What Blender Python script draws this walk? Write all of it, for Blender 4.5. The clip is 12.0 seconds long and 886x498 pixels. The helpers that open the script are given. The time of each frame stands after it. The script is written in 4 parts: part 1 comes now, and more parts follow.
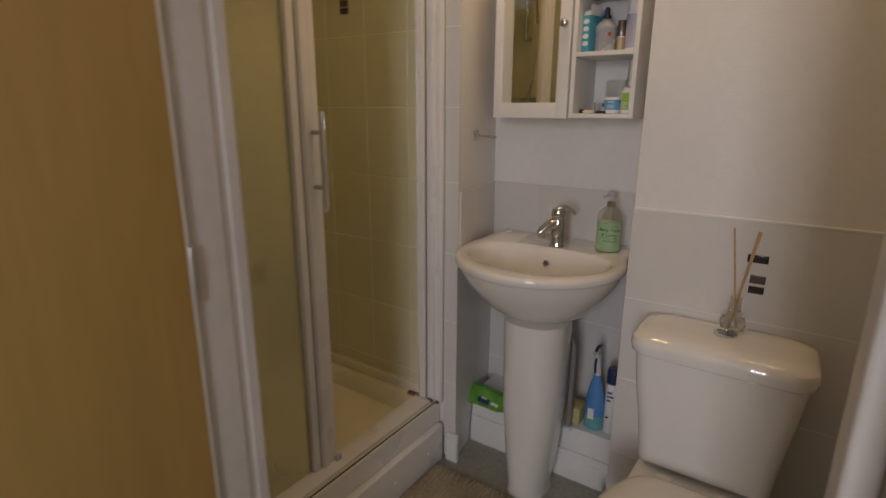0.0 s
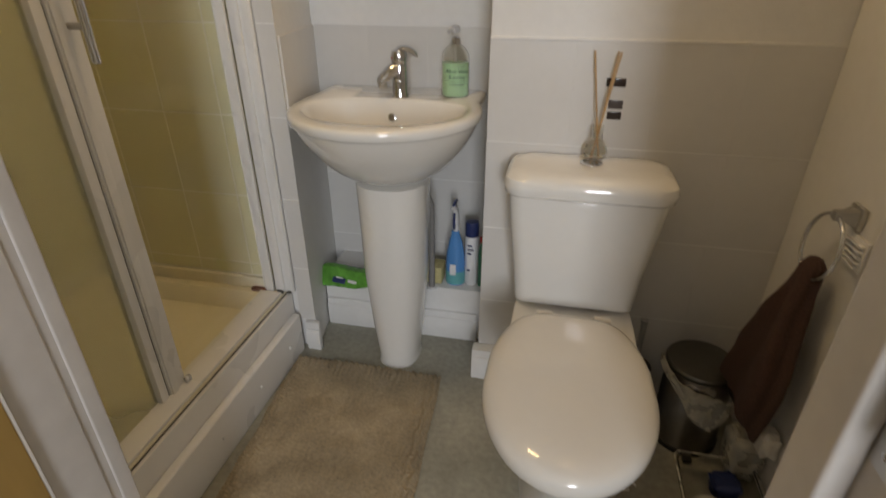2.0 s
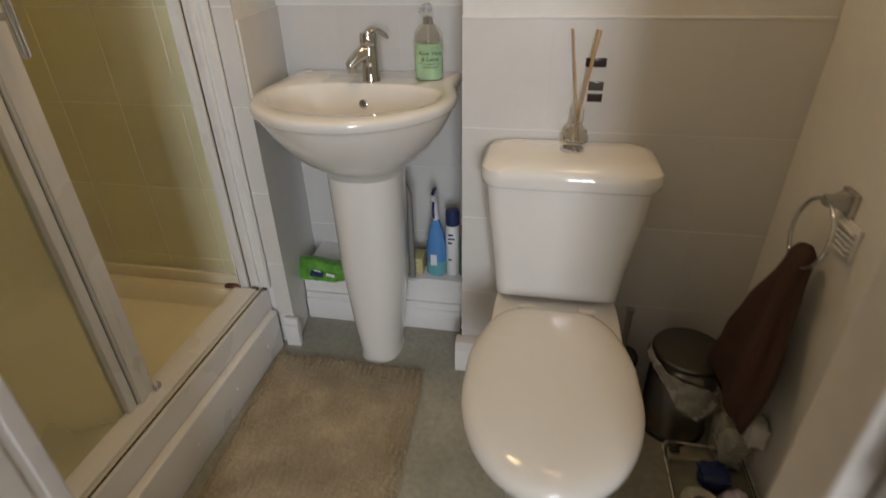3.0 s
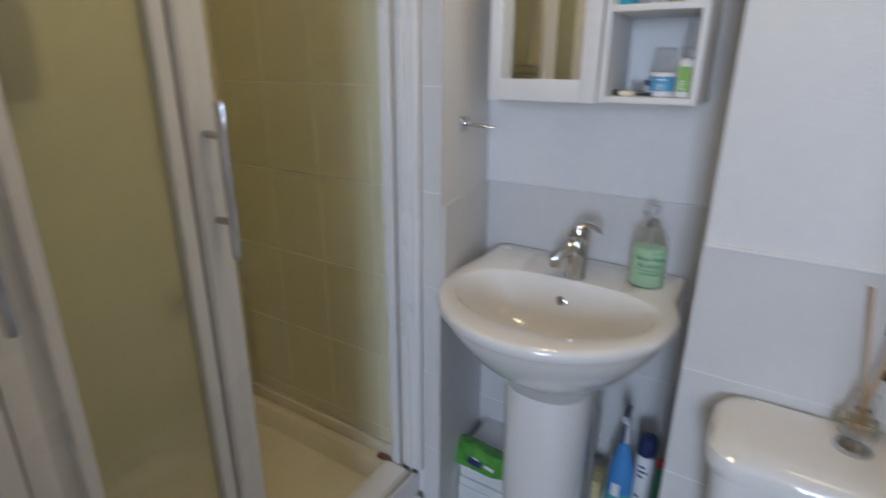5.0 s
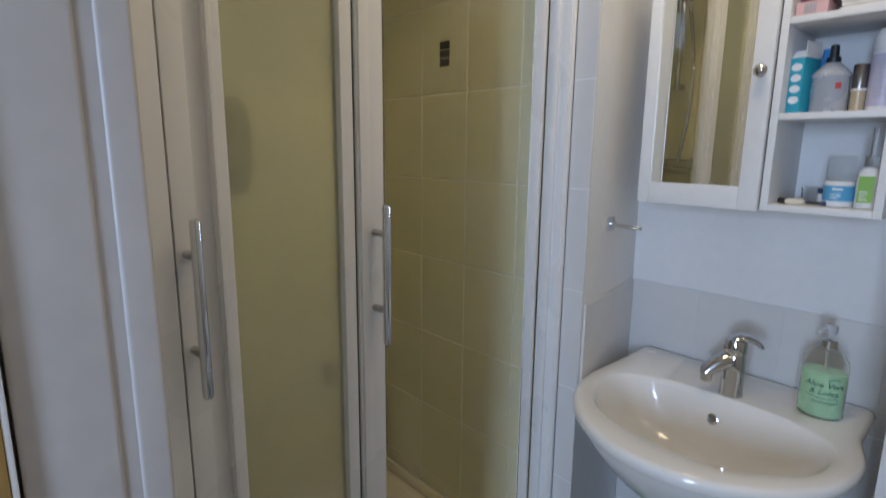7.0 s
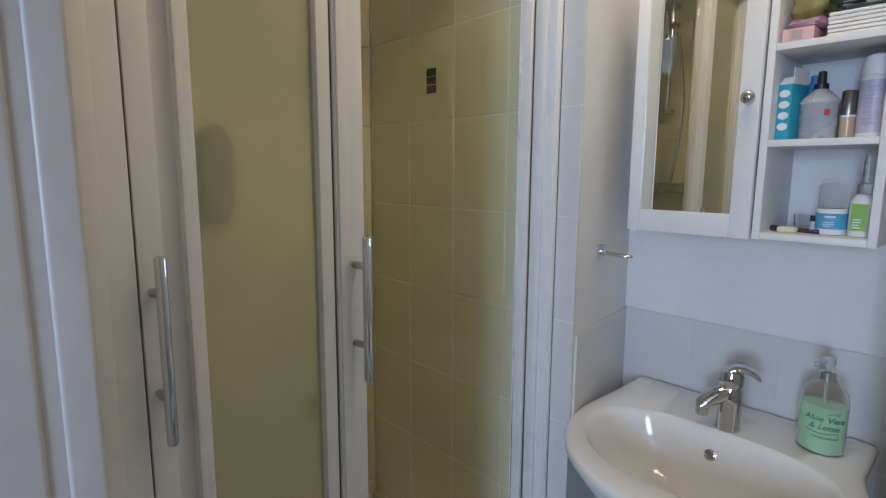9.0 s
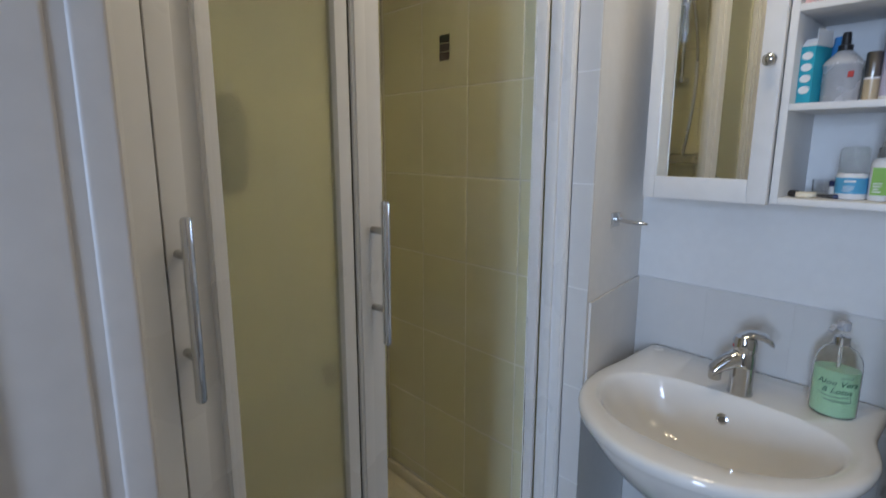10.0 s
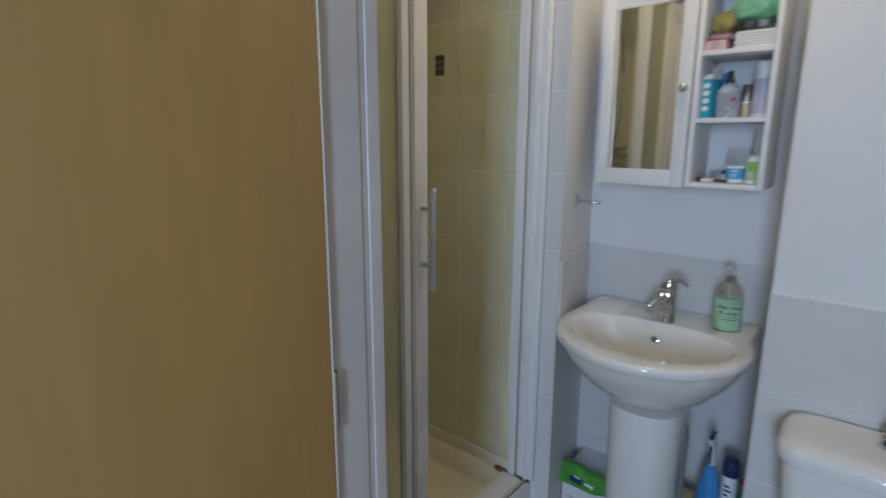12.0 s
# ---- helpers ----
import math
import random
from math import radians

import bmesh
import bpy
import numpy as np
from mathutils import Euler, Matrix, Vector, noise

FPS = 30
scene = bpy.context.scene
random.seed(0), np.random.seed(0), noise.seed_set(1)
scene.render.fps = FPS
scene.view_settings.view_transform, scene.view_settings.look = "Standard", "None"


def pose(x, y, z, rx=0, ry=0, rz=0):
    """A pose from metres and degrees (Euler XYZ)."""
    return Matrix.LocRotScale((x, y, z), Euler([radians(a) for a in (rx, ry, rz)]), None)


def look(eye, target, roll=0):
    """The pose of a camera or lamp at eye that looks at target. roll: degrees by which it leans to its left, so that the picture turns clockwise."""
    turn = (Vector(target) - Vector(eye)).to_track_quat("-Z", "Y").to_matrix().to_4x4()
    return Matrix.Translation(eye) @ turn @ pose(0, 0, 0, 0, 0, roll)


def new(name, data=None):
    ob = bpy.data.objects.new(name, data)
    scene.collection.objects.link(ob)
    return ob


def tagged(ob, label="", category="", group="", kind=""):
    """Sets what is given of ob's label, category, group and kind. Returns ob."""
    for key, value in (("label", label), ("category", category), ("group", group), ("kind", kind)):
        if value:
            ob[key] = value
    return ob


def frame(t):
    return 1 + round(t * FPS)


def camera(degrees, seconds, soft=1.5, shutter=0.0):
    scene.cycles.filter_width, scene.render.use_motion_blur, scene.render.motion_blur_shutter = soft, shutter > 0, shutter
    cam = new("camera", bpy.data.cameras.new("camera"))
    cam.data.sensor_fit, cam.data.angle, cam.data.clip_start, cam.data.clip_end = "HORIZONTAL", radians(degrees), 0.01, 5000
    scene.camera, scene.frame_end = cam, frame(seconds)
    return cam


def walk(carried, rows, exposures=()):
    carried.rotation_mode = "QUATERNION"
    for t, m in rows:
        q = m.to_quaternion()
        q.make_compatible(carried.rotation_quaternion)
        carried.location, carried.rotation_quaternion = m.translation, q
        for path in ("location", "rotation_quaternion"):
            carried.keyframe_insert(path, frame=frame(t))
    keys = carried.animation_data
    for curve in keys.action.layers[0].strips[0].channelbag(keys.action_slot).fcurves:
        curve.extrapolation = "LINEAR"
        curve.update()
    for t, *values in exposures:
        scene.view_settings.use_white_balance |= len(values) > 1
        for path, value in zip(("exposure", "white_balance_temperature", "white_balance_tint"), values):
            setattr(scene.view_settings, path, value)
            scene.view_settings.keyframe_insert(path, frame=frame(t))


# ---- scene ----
cam = camera(80.5, 12.0, soft=1.35, shutter=0.8)
PATH = [
    (0, (1.009, -1.818, 1.298), (-0.083, -0.223, 0.785), 0.3),
    (0.5, (0.945, -1.706, 1.286), (-0.048, -0.052, 0.762), 0.5),
    (1, (0.851, -1.683, 1.258), (0.096, 0.040, 0.579), 0.8),
    (1.5, (0.809, -1.705, 1.208), (0.341, 0.065, 0.404), 0.6),
    (2, (0.810, -1.719, 1.185), (0.444, 0.009, 0.246), 0.0),
    (2.5, (0.814, -1.724, 1.164), (0.528, -0.014, 0.167), 0.1),
    (2.7, (0.835, -1.699, 1.170), (0.538, -0.003, 0.152), -0.5),
    (4.3, (0.765, -1.420, 1.324), (0.148, 0.295, 0.501), -0.0),
    (4.5, (0.750, -1.399, 1.337), (0.036, 0.309, 0.580), 0.3),
    (5, (0.718, -1.383, 1.343), (-0.285, 0.221, 0.693), 0.4),
    (5.5, (0.715, -1.400, 1.353), (-0.531, 0.057, 0.784), 0.6),
    (6, (0.724, -1.404, 1.369), (-0.637, -0.027, 0.868), 0.6),
    (6.5, (0.718, -1.409, 1.378), (-0.699, -0.065, 0.946), 0.6),
    (7, (0.728, -1.409, 1.391), (-0.721, -0.082, 1.021), 0.6),
    (7.2, (0.730, -1.413, 1.409), (-0.732, -0.092, 1.066), 0.8),
    (9, (0.719, -1.367, 1.404), (-0.733, -0.021, 1.116), 0.3),
    (9.5, (0.719, -1.372, 1.401), (-0.723, -0.027, 1.067), 0.2),
    (10, (0.710, -1.389, 1.384), (-0.744, -0.069, 1.008), 0.1),
    (10.5, (0.709, -1.391, 1.365), (-0.758, -0.111, 0.908), 0.1),
    (11, (0.727, -1.467, 1.379), (-0.716, -0.164, 0.910), 0.3),
    (11.5, (0.737, -1.673, 1.388), (-0.613, -0.269, 0.935), 0.3),
    (12, (0.802, -1.828, 1.413), (-0.439, -0.316, 0.998), 0.2),
]
LIGHT = [
    (0.0, -0.65, 9300, 29),
    (0.5, -0.4, 8500, 24),
    (1.0, -0.3, 8600, 21),
    (2.5, 0.05, 8900, 21),
    (4.3, 0.05, 7200, 21),
    (5.5, -0.08, 6150, 19),
    (9.5, -0.08, 5980, 18),
    (11.0, -0.14, 5850, 17),
    (12.0, -0.30, 6050, 17),
]
walk(cam, [(t, look(eye, target, roll)) for t, eye, target, roll in PATH], LIGHT)

# ---- light ----
world = bpy.data.worlds.new("sky")
scene.world = world
world.use_nodes = True
wn = world.node_tree
sky = wn.nodes.new("ShaderNodeTexSky")
sky.sky_type, sky.sun_disc = "NISHITA", False
sky.sun_elevation, sky.sun_rotation = radians(40), radians(0)
wn.links.new(sky.outputs[0], wn.nodes["Background"].inputs[0])
wn.nodes["Background"].inputs[1].default_value = 0.1

# daylight of the bedroom window behind the walker
window_light = bpy.data.lights.new("window_light", "AREA")
window_light.shape, window_light.size, window_light.size_y = "RECTANGLE", 0.60, 1.1
window_light.energy, window_light.color = 64, (0.58, 0.77, 1.0)
new("window_light", window_light).matrix_world = look((1.36, -4.12, 1.55), (0.62, -1.0, 1.15))

# two warm recessed lamps in the bathroom ceiling
for lx, ly, watts in ((0.40, -0.57, 18.5), (1.03, -0.60, 4.0)):
    lamp = bpy.data.lights.new("ceiling_lamp", "SPOT")
    lamp.energy, lamp.color, lamp.shadow_soft_size = watts, (1.0, 0.82, 0.49), 0.15
    lamp.spot_size, lamp.spot_blend = radians(168), 0.35
    new("ceiling_lamp", lamp).matrix_world = pose(lx, ly, 2.325)


# ---- materials ----
def material(name, color, rough=0.5, metal=0.0, grain=0.06, scale=40.0, stain=0.08, stain_scale=3.0,
             bump=0.0, bump_scale=120.0, coat=0.0, transmission=0.0, ior=1.45, random_tone=0.0, stretch=(1, 1, 1)):
    m = bpy.data.materials.new(name)
    m.use_nodes = True
    n, l = m.node_tree.nodes, m.node_tree.links
    p = n["Principled BSDF"]
    p.inputs["Roughness"].default_value = rough
    p.inputs["Metallic"].default_value = metal
    p.inputs["IOR"].default_value = ior
    p.inputs["Coat Weight"].default_value = coat
    p.inputs["Coat Roughness"].default_value = 0.05
    p.inputs["Transmission Weight"].default_value = transmission
    co = n.new("ShaderNodeTexCoord")
    mp = n.new("ShaderNodeMapping")
    mp.inputs["Scale"].default_value = stretch
    l.new(co.outputs["Object"], mp.inputs["Vector"])
    fine, broad = n.new("ShaderNodeTexNoise"), n.new("ShaderNodeTexNoise")
    fine.inputs["Scale"].default_value, fine.inputs["Detail"].default_value = scale, 5
    broad.inputs["Scale"].default_value, broad.inputs["Detail"].default_value = stain_scale, 3
    l.new(mp.outputs[0], fine.inputs["Vector"])
    l.new(mp.outputs[0], broad.inputs["Vector"])
    a = n.new("ShaderNodeMapRange")
    a.inputs["From Min"].default_value, a.inputs["From Max"].default_value = 0.25, 0.75
    a.inputs["To Min"].default_value, a.inputs["To Max"].default_value = 1 - grain, 1 + grain
    b = n.new("ShaderNodeMapRange")
    b.inputs["From Min"].default_value, b.inputs["From Max"].default_value = 0.3, 0.7
    b.inputs["To Min"].default_value, b.inputs["To Max"].default_value = 1 - stain, 1 + stain * 0.3
    l.new(fine.outputs["Fac"], a.inputs[0])
    l.new(broad.outputs["Fac"], b.inputs[0])
    mul = n.new("ShaderNodeMath")
    mul.operation = "MULTIPLY"
    l.new(a.outputs[0], mul.inputs[0])
    l.new(b.outputs[0], mul.inputs[1])
    tone = mul.outputs[0]
    if random_tone:
        info = n.new("ShaderNodeObjectInfo")
        r = n.new("ShaderNodeMapRange")
        r.inputs["To Min"].default_value, r.inputs["To Max"].default_value = 1 - random_tone, 1 + random_tone
        l.new(info.outputs["Random"], r.inputs[0])
        mul2 = n.new("ShaderNodeMath")
        mul2.operation = "MULTIPLY"
        l.new(tone, mul2.inputs[0])
        l.new(r.outputs[0], mul2.inputs[1])
        tone = mul2.outputs[0]
    vm = n.new("ShaderNodeVectorMath")
    vm.operation = "SCALE"
    vm.inputs[0].default_value = color
    l.new(tone, vm.inputs["Scale"])
    l.new(vm.outputs[0], p.inputs["Base Color"])
    rr = n.new("ShaderNodeMapRange")
    rr.inputs["From Min"].default_value, rr.inputs["From Max"].default_value = 0.3, 0.7
    rr.inputs["To Min"].default_value, rr.inputs["To Max"].default_value = max(rough * 0.8, 0.0), min(rough * 1.25, 1.0)
    l.new(broad.outputs["Fac"], rr.inputs[0])
    l.new(rr.outputs[0], p.inputs["Roughness"])
    if bump:
        bn = n.new("ShaderNodeTexNoise")
        bn.inputs["Scale"].default_value, bn.inputs["Detail"].default_value = bump_scale, 4
        l.new(mp.outputs[0], bn.inputs["Vector"])
        bp = n.new("ShaderNodeBump")
        bp.inputs["Strength"].default_value, bp.inputs["Distance"].default_value = bump, 0.002
        l.new(bn.outputs["Fac"], bp.inputs["Height"])
        l.new(bp.outputs[0], p.inputs["Normal"])
    return m


WHITE_PAINT = material("white_wall_paint", (0.80, 0.79, 0.77), 0.55, grain=0.02, stain=0.05, bump=0.25, bump_scale=160)
# white gloss with the doorway's dimmer light put into its base colour
JAMB_PAINT = material("dimmed_white_gloss", (0.58, 0.545, 0.515), 0.34, grain=0.03, stain=0.10, stain_scale=5, bump=0.12, bump_scale=50)
# mid-tone for the unseen bedroom walls, chosen to weaken their bounce light
BEDROOM_PAINT = material("taupe_bounce_cut", (0.40, 0.35, 0.29), 0.6, grain=0.02, stain=0.05, bump=0.2, bump_scale=160)
WOOD_PAINT = material("white_gloss_woodwork", (0.80, 0.79, 0.77), 0.42, grain=0.02, stain=0.07, stain_scale=6, bump=0.1, bump_scale=60)
PAINTED_TILE = material("white_painted_tile", (0.69, 0.675, 0.65), 0.30, grain=0.015, stain=0.06, bump=0.2, bump_scale=25, random_tone=0.012)
CREAM_TILE = material("cream_tile", (0.72, 0.685, 0.45), 0.13, grain=0.02, stain=0.06, bump=0.12, bump_scale=14, random_tone=0.02)
GROUT = material("pale_grout", (0.81, 0.78, 0.65), 0.8, grain=0.08, stain=0.15, stain_scale=8)
WHITE_GROUT = material("painted_grout", (0.84, 0.83, 0.81), 0.55, grain=0.03, stain=0.05)
MOSAIC = [material("mosaic_dark", (0.045, 0.03, 0.025), 0.2, stain=0.2), material("mosaic_mid", (0.11, 0.09, 0.085), 0.2, stain=0.2),
          material("mosaic_brown", (0.07, 0.045, 0.035), 0.2, stain=0.2)]
CERAMIC = material("white_vitreous_china", (0.80, 0.785, 0.75), 0.06, grain=0.01, stain=0.02, coat=0.6)
SEAT_PLASTIC = material("white_seat_plastic", (0.74, 0.715, 0.67), 0.14, grain=0.01, stain=0.02, coat=0.3)
TRAY_ACRYLIC = material("cream_acrylic", (0.78, 0.72, 0.56), 0.18, grain=0.02, stain=0.05)
CHROME = material("chrome", (0.62, 0.63, 0.65), 0.07, 1.0, grain=0.02, stain=0.04)
STEEL = material("brushed_steel", (0.55, 0.54, 0.52), 0.28, 1.0, grain=0.06, stain=0.1)
DARK_STEEL = material("dull_dark_steel", (0.30, 0.28, 0.26), 0.3, 1.0, grain=0.06, stain=0.15)
ALU_WHITE = material("white_powder_coat", (0.80, 0.79, 0.77), 0.28, grain=0.01, stain=0.04)
BIN_LID = material("dark_brushed_steel", (0.17, 0.165, 0.15), 0.33, 1.0, grain=0.06, stain=0.15)
ROLL = material("greyish_paper", (0.42, 0.41, 0.37), 0.8, grain=0.15, scale=30, stain=0.35, stain_scale=25)
HAZY = material("hazy_plastic", (0.66, 0.68, 0.72), 0.25, grain=0.03, stain=0.08, stain_scale=30, transmission=0.35, ior=1.2)
THIN_CLEAR = material("thin_clear_glass", (0.93, 0.93, 0.90), 0.04, grain=0.0, stain=0.0, transmission=1.0, ior=1.12)
SEAL = material("dark_seal", (0.10, 0.095, 0.08), 0.6, stain=0.3)
FROSTED = material("frosted_glass", (0.80, 0.81, 0.67), 0.24, grain=0.0, stain=0.03, stain_scale=1.2, transmission=0.80, ior=1.2)
MIRROR = material("mirror_silver", (0.90, 0.92, 0.90), 0.015, 1.0, grain=0.0, stain=0.01)
CLEAR = material("clear_plastic", (0.97, 0.98, 0.98), 0.04, grain=0.0, stain=0.0, transmission=1.0, ior=1.3)
VINYL = material("grey_vinyl_floor", (0.35, 0.335, 0.275), 0.42, grain=0.16, scale=55, stain=0.22, stain_scale=6, bump=0.15, bump_scale=80)
MAT_PILE = material("beige_cotton_pile", (0.365, 0.292, 0.198), 0.95, grain=0.22, scale=120, stain=0.26, stain_scale=9, bump=0.7, bump_scale=420)
CARPET = material("beige_carpet", (0.42, 0.36, 0.28), 0.95, grain=0.2, scale=200, stain=0.1, bump=0.6, bump_scale=300)
DOOR_WOOD = material("orange_brown_veneer", (0.42, 0.260, 0.086), 0.38, grain=0.05, scale=14, stain=0.09, stain_scale=2.6, bump=0.06, bump_scale=60, stretch=(5, 5, 0.45))
TOWEL = material("brown_towelling", (0.075, 0.038, 0.030), 0.95, grain=0.25, scale=220, stain=0.2, stain_scale=9, bump=0.9, bump_scale=380)
REED = material("reed_wood", (0.58, 0.38, 0.21), 0.7, grain=0.1, stain=0.1)
GREEN_SOAP = material("green_soap", (0.58, 0.93, 0.63), 0.12, grain=0.01, stain=0.03, coat=0.4)
INK = material("dark_green_ink", (0.03, 0.17, 0.08), 0.5)
WHITE_PLASTIC = material("white_plastic", (0.80, 0.80, 0.80), 0.3, grain=0.01, stain=0.03)
BLUE_LIQUID = material("blue_liquid", (0.06, 0.28, 0.62), 0.12, grain=0.02, stain=0.05, coat=0.4)
TEAL = material("teal_card", (0.03, 0.36, 0.48), 0.45, stain=0.05)
NAVY = material("navy_plastic", (0.02, 0.035, 0.12), 0.3)
BLACK = material("black_plastic", (0.02, 0.02, 0.022), 0.35)
GREY_TEXT = material("grey_print", (0.40, 0.40, 0.42), 0.5)
GREEN_PACK = material("green_film", (0.10, 0.37, 0.06), 0.22, stain=0.45, stain_scale=30, bump=0.5, bump_scale=60)
SPONGE = material("yellow_sponge", (0.60, 0.52, 0.26), 0.95, grain=0.25, scale=150, bump=0.9, bump_scale=200)
PINK = material("pink_card", (0.74, 0.46, 0.45), 0.5)
MAUVE = material("mauve_film", (0.50, 0.30, 0.36), 0.3, stain=0.3, stain_scale=30)
OLIVE = material("olive_cloth", (0.36, 0.30, 0.10), 0.9, grain=0.2, stain=0.3, stain_scale=20)
MINT = material("mint_film", (0.22, 0.55, 0.33), 0.3, stain=0.2, stain_scale=20)
COTTON = material("white_cotton", (0.82, 0.80, 0.77), 0.95, grain=0.06, bump=0.8, bump_scale=250)
LILAC = material("lilac_label", (0.50, 0.48, 0.62), 0.35)
LIME = material("lime_label", (0.26, 0.50, 0.10), 0.4)
SKYBLUE = material("blue_label", (0.10, 0.38, 0.62), 0.4)
CREAM_SOAP = material("cream_soap_bar", (0.76, 0.70, 0.55), 0.5)
AMBER = material("amber_liquid", (0.50, 0.40, 0.26), 0.2)
RED = material("red_print", (0.45, 0.05, 0.04), 0.5)
RUST = material("rust_mould", (0.16, 0.05, 0.03), 0.9, grain=0.3, stain=0.5, stain_scale=60)
BAG = material("thin_plastic_bag", (0.78, 0.77, 0.71), 0.28, stain=0.2, stain_scale=20, transmission=0.5, ior=1.1, bump=0.6, bump_scale=60)
DOOR_GLASS = material("clear_door_glass", (0.98, 0.99, 0.98), 0.02, grain=0.0, stain=0.0, transmission=1.0, ior=1.22)
WINDOW_GLASS = material("window_glass", (0.97, 0.98, 0.98), 0.0, grain=0.0, stain=0.0, transmission=1.0, ior=1.1)


# ---- mesh helpers ----
def place(ob):
    v = Vector((0, 0, 0))
    while ob is not None:
        v += ob.location
        ob = ob.parent
    return v


def finish(bm, material_, smooth=40):
    bmesh.ops.recalc_face_normals(bm, faces=bm.faces)
    if smooth:
        limit = radians(smooth)
        for f in bm.faces:
            f.smooth = True
        for e in bm.edges:
            if len(e.link_faces) == 2:
                e.smooth = e.calc_face_angle(0) < limit
    me = bpy.data.meshes.new("mesh")
    bm.to_mesh(me)
    bm.free()
    me.materials.append(material_)
    return me


def part(name, bm, material_, parent=None, label="", smooth=40):
    if parent is not None:
        bmesh.ops.translate(bm, verts=bm.verts, vec=-place(parent))
    ob = new(name, finish(bm, material_, smooth))
    ob.data.name = name
    ob.parent = parent
    return tagged(ob, label)


def mounted(name, bm, material_, parent, matrix, label=""):
    """A part built about the origin and set in place by a matrix."""
    bmesh.ops.transform(bm, matrix=matrix, verts=bm.verts)
    return part(name, bm, material_, parent, label)


def thing(name, base, label, category, group="", kind=""):
    ob = new(name)
    ob.empty_display_size = 0.05
    ob.location = base
    return tagged(ob, label, category, group, kind)


def setting(name, bm, material_, label="", category=""):
    return tagged(part(name, bm, material_), label, category, kind="structure")


def merge(bm, other):
    me = bpy.data.meshes.new("temporary")
    other.to_mesh(me)
    other.free()
    bm.from_mesh(me)
    bpy.data.meshes.remove(me)


def box(x0, x1, y0, y1, z0, z1, bevel=0.0, segments=2, into=None):
    bm = bmesh.new()
    bmesh.ops.create_cube(bm, size=1)
    for v in bm.verts:
        v.co = ((x0 + x1) / 2 + v.co.x * (x1 - x0), (y0 + y1) / 2 + v.co.y * (y1 - y0), (z0 + z1) / 2 + v.co.z * (z1 - z0))
    if bevel:
        bmesh.ops.bevel(bm, geom=bm.edges[:], offset=bevel, segments=segments, affect="EDGES", profile=0.6)
    if into is not None:
        merge(into, bm)
        return into
    return bm


def loft(rings, caps=True, into=None, closed=True):
    bm = into if into is not None else bmesh.new()
    made = [[bm.verts.new(p) for p in ring] for ring in rings]
    n = len(rings[0])
    for a, b in zip(made, made[1:]):
        for i in range(n if closed else n - 1):
            j = (i + 1) % n
            bm.faces.new((a[i], a[j], b[j], b[i]))
    if caps:
        bm.faces.new(made[0])
        bm.faces.new(made[-1])
    return bm


def lathe(x, y, profile, n=28, sx=1.0, sy=1.0, into=None, caps=True):
    rings = [[(x + r * sx * math.cos(2 * math.pi * k / n), y + r * sy * math.sin(2 * math.pi * k / n), z) for k in range(n)] for r, z in profile]
    return loft(rings, caps, into)


def tube(points, radius, n=10, into=None):
    pts = [Vector(p) for p in points]
    rings = []
    side = None
    for i, p in enumerate(pts):
        d = (pts[min(i + 1, len(pts) - 1)] - pts[max(i - 1, 0)]).normalized()
        if side is None:
            side = d.orthogonal().normalized()
        side = (side - d * side.dot(d)).normalized()
        up = d.cross(side)
        r = radius[i] if isinstance(radius, (list, tuple)) else radius
        rings.append([p + r * (math.cos(2 * math.pi * k / n) * side + math.sin(2 * math.pi * k / n) * up) for k in range(n)])
    return loft(rings, True, into)


def rounded(x0, x1, y0, y1, z, r, n=6):
    out = []
    for cx, cy, a0 in ((x1 - r, y1 - r, 0), (x0 + r, y1 - r, 90), (x0 + r, y0 + r, 180), (x1 - r, y0 + r, 270)):
        for k in range(n + 1):
            a = radians(a0 + 90 * k / n)
            out.append((cx + r * math.cos(a), cy + r * math.sin(a), z))
    return out


def smoothstep(a, b, x):
    t = min(max((x - a) / (b - a), 0), 1)
    return t * t * (3 - 2 * t)


TILE_MESHES = {}


def tile_mesh(w, h, material_, ease):
    """A glazed tile in the x-z plane, its face towards -y, with eased edges."""
    key = (round(w, 4), round(h, 4), material_.name)
    if key not in TILE_MESHES:
        bm = bmesh.new()
        e, d = ease, 0.006
        rings = [[(0, 0, 0), (w, 0, 0), (w, 0, h), (0, 0, h)],
                 [(0, -d + e, 0), (w, -d + e, 0), (w, -d + e, h), (0, -d + e, h)],
                 [(e * 0.4, -d + e * 0.3, e * 0.4), (w - e * 0.4, -d + e * 0.3, e * 0.4), (w - e * 0.4, -d + e * 0.3, h - e * 0.4), (e * 0.4, -d + e * 0.3, h - e * 0.4)],
                 [(e, -d, e), (w - e, -d, e), (w - e, -d, h - e), (e, -d, h - e)]]
        loft(rings, True, bm)
        TILE_MESHES[key] = finish(bm, material_, 0)
        TILE_MESHES[key].name = "tile"
    return TILE_MESHES[key]


def tiles(parent, origin, turn, columns, rows, material_, gap=0.003, gap_x=None, ease=0.0018):
    """Tiles laid on a wall; columns and rows are joint positions from the origin, turned about z."""
    m = Matrix.Translation(origin) @ Matrix.Rotation(radians(turn), 4, "Z")
    base = place(parent)
    gap_x = gap if gap_x is None else gap_x
    for a, b in zip(columns, columns[1:]):
        for c, d in zip(rows, rows[1:]):
            ob = new("tile", tile_mesh(b - a - gap_x, d - c - gap, material_, ease))
            ob.parent = parent
            ob.matrix_basis = Matrix.Translation(-base) @ m @ Matrix.Translation((a + gap_x / 2, random.uniform(-0.0003, 0.0003), c + gap / 2)) @ Matrix.Rotation(random.gauss(0, 0.001), 4, "X") @ Matrix.Rotation(random.gauss(0, 0.001), 4, "Z")


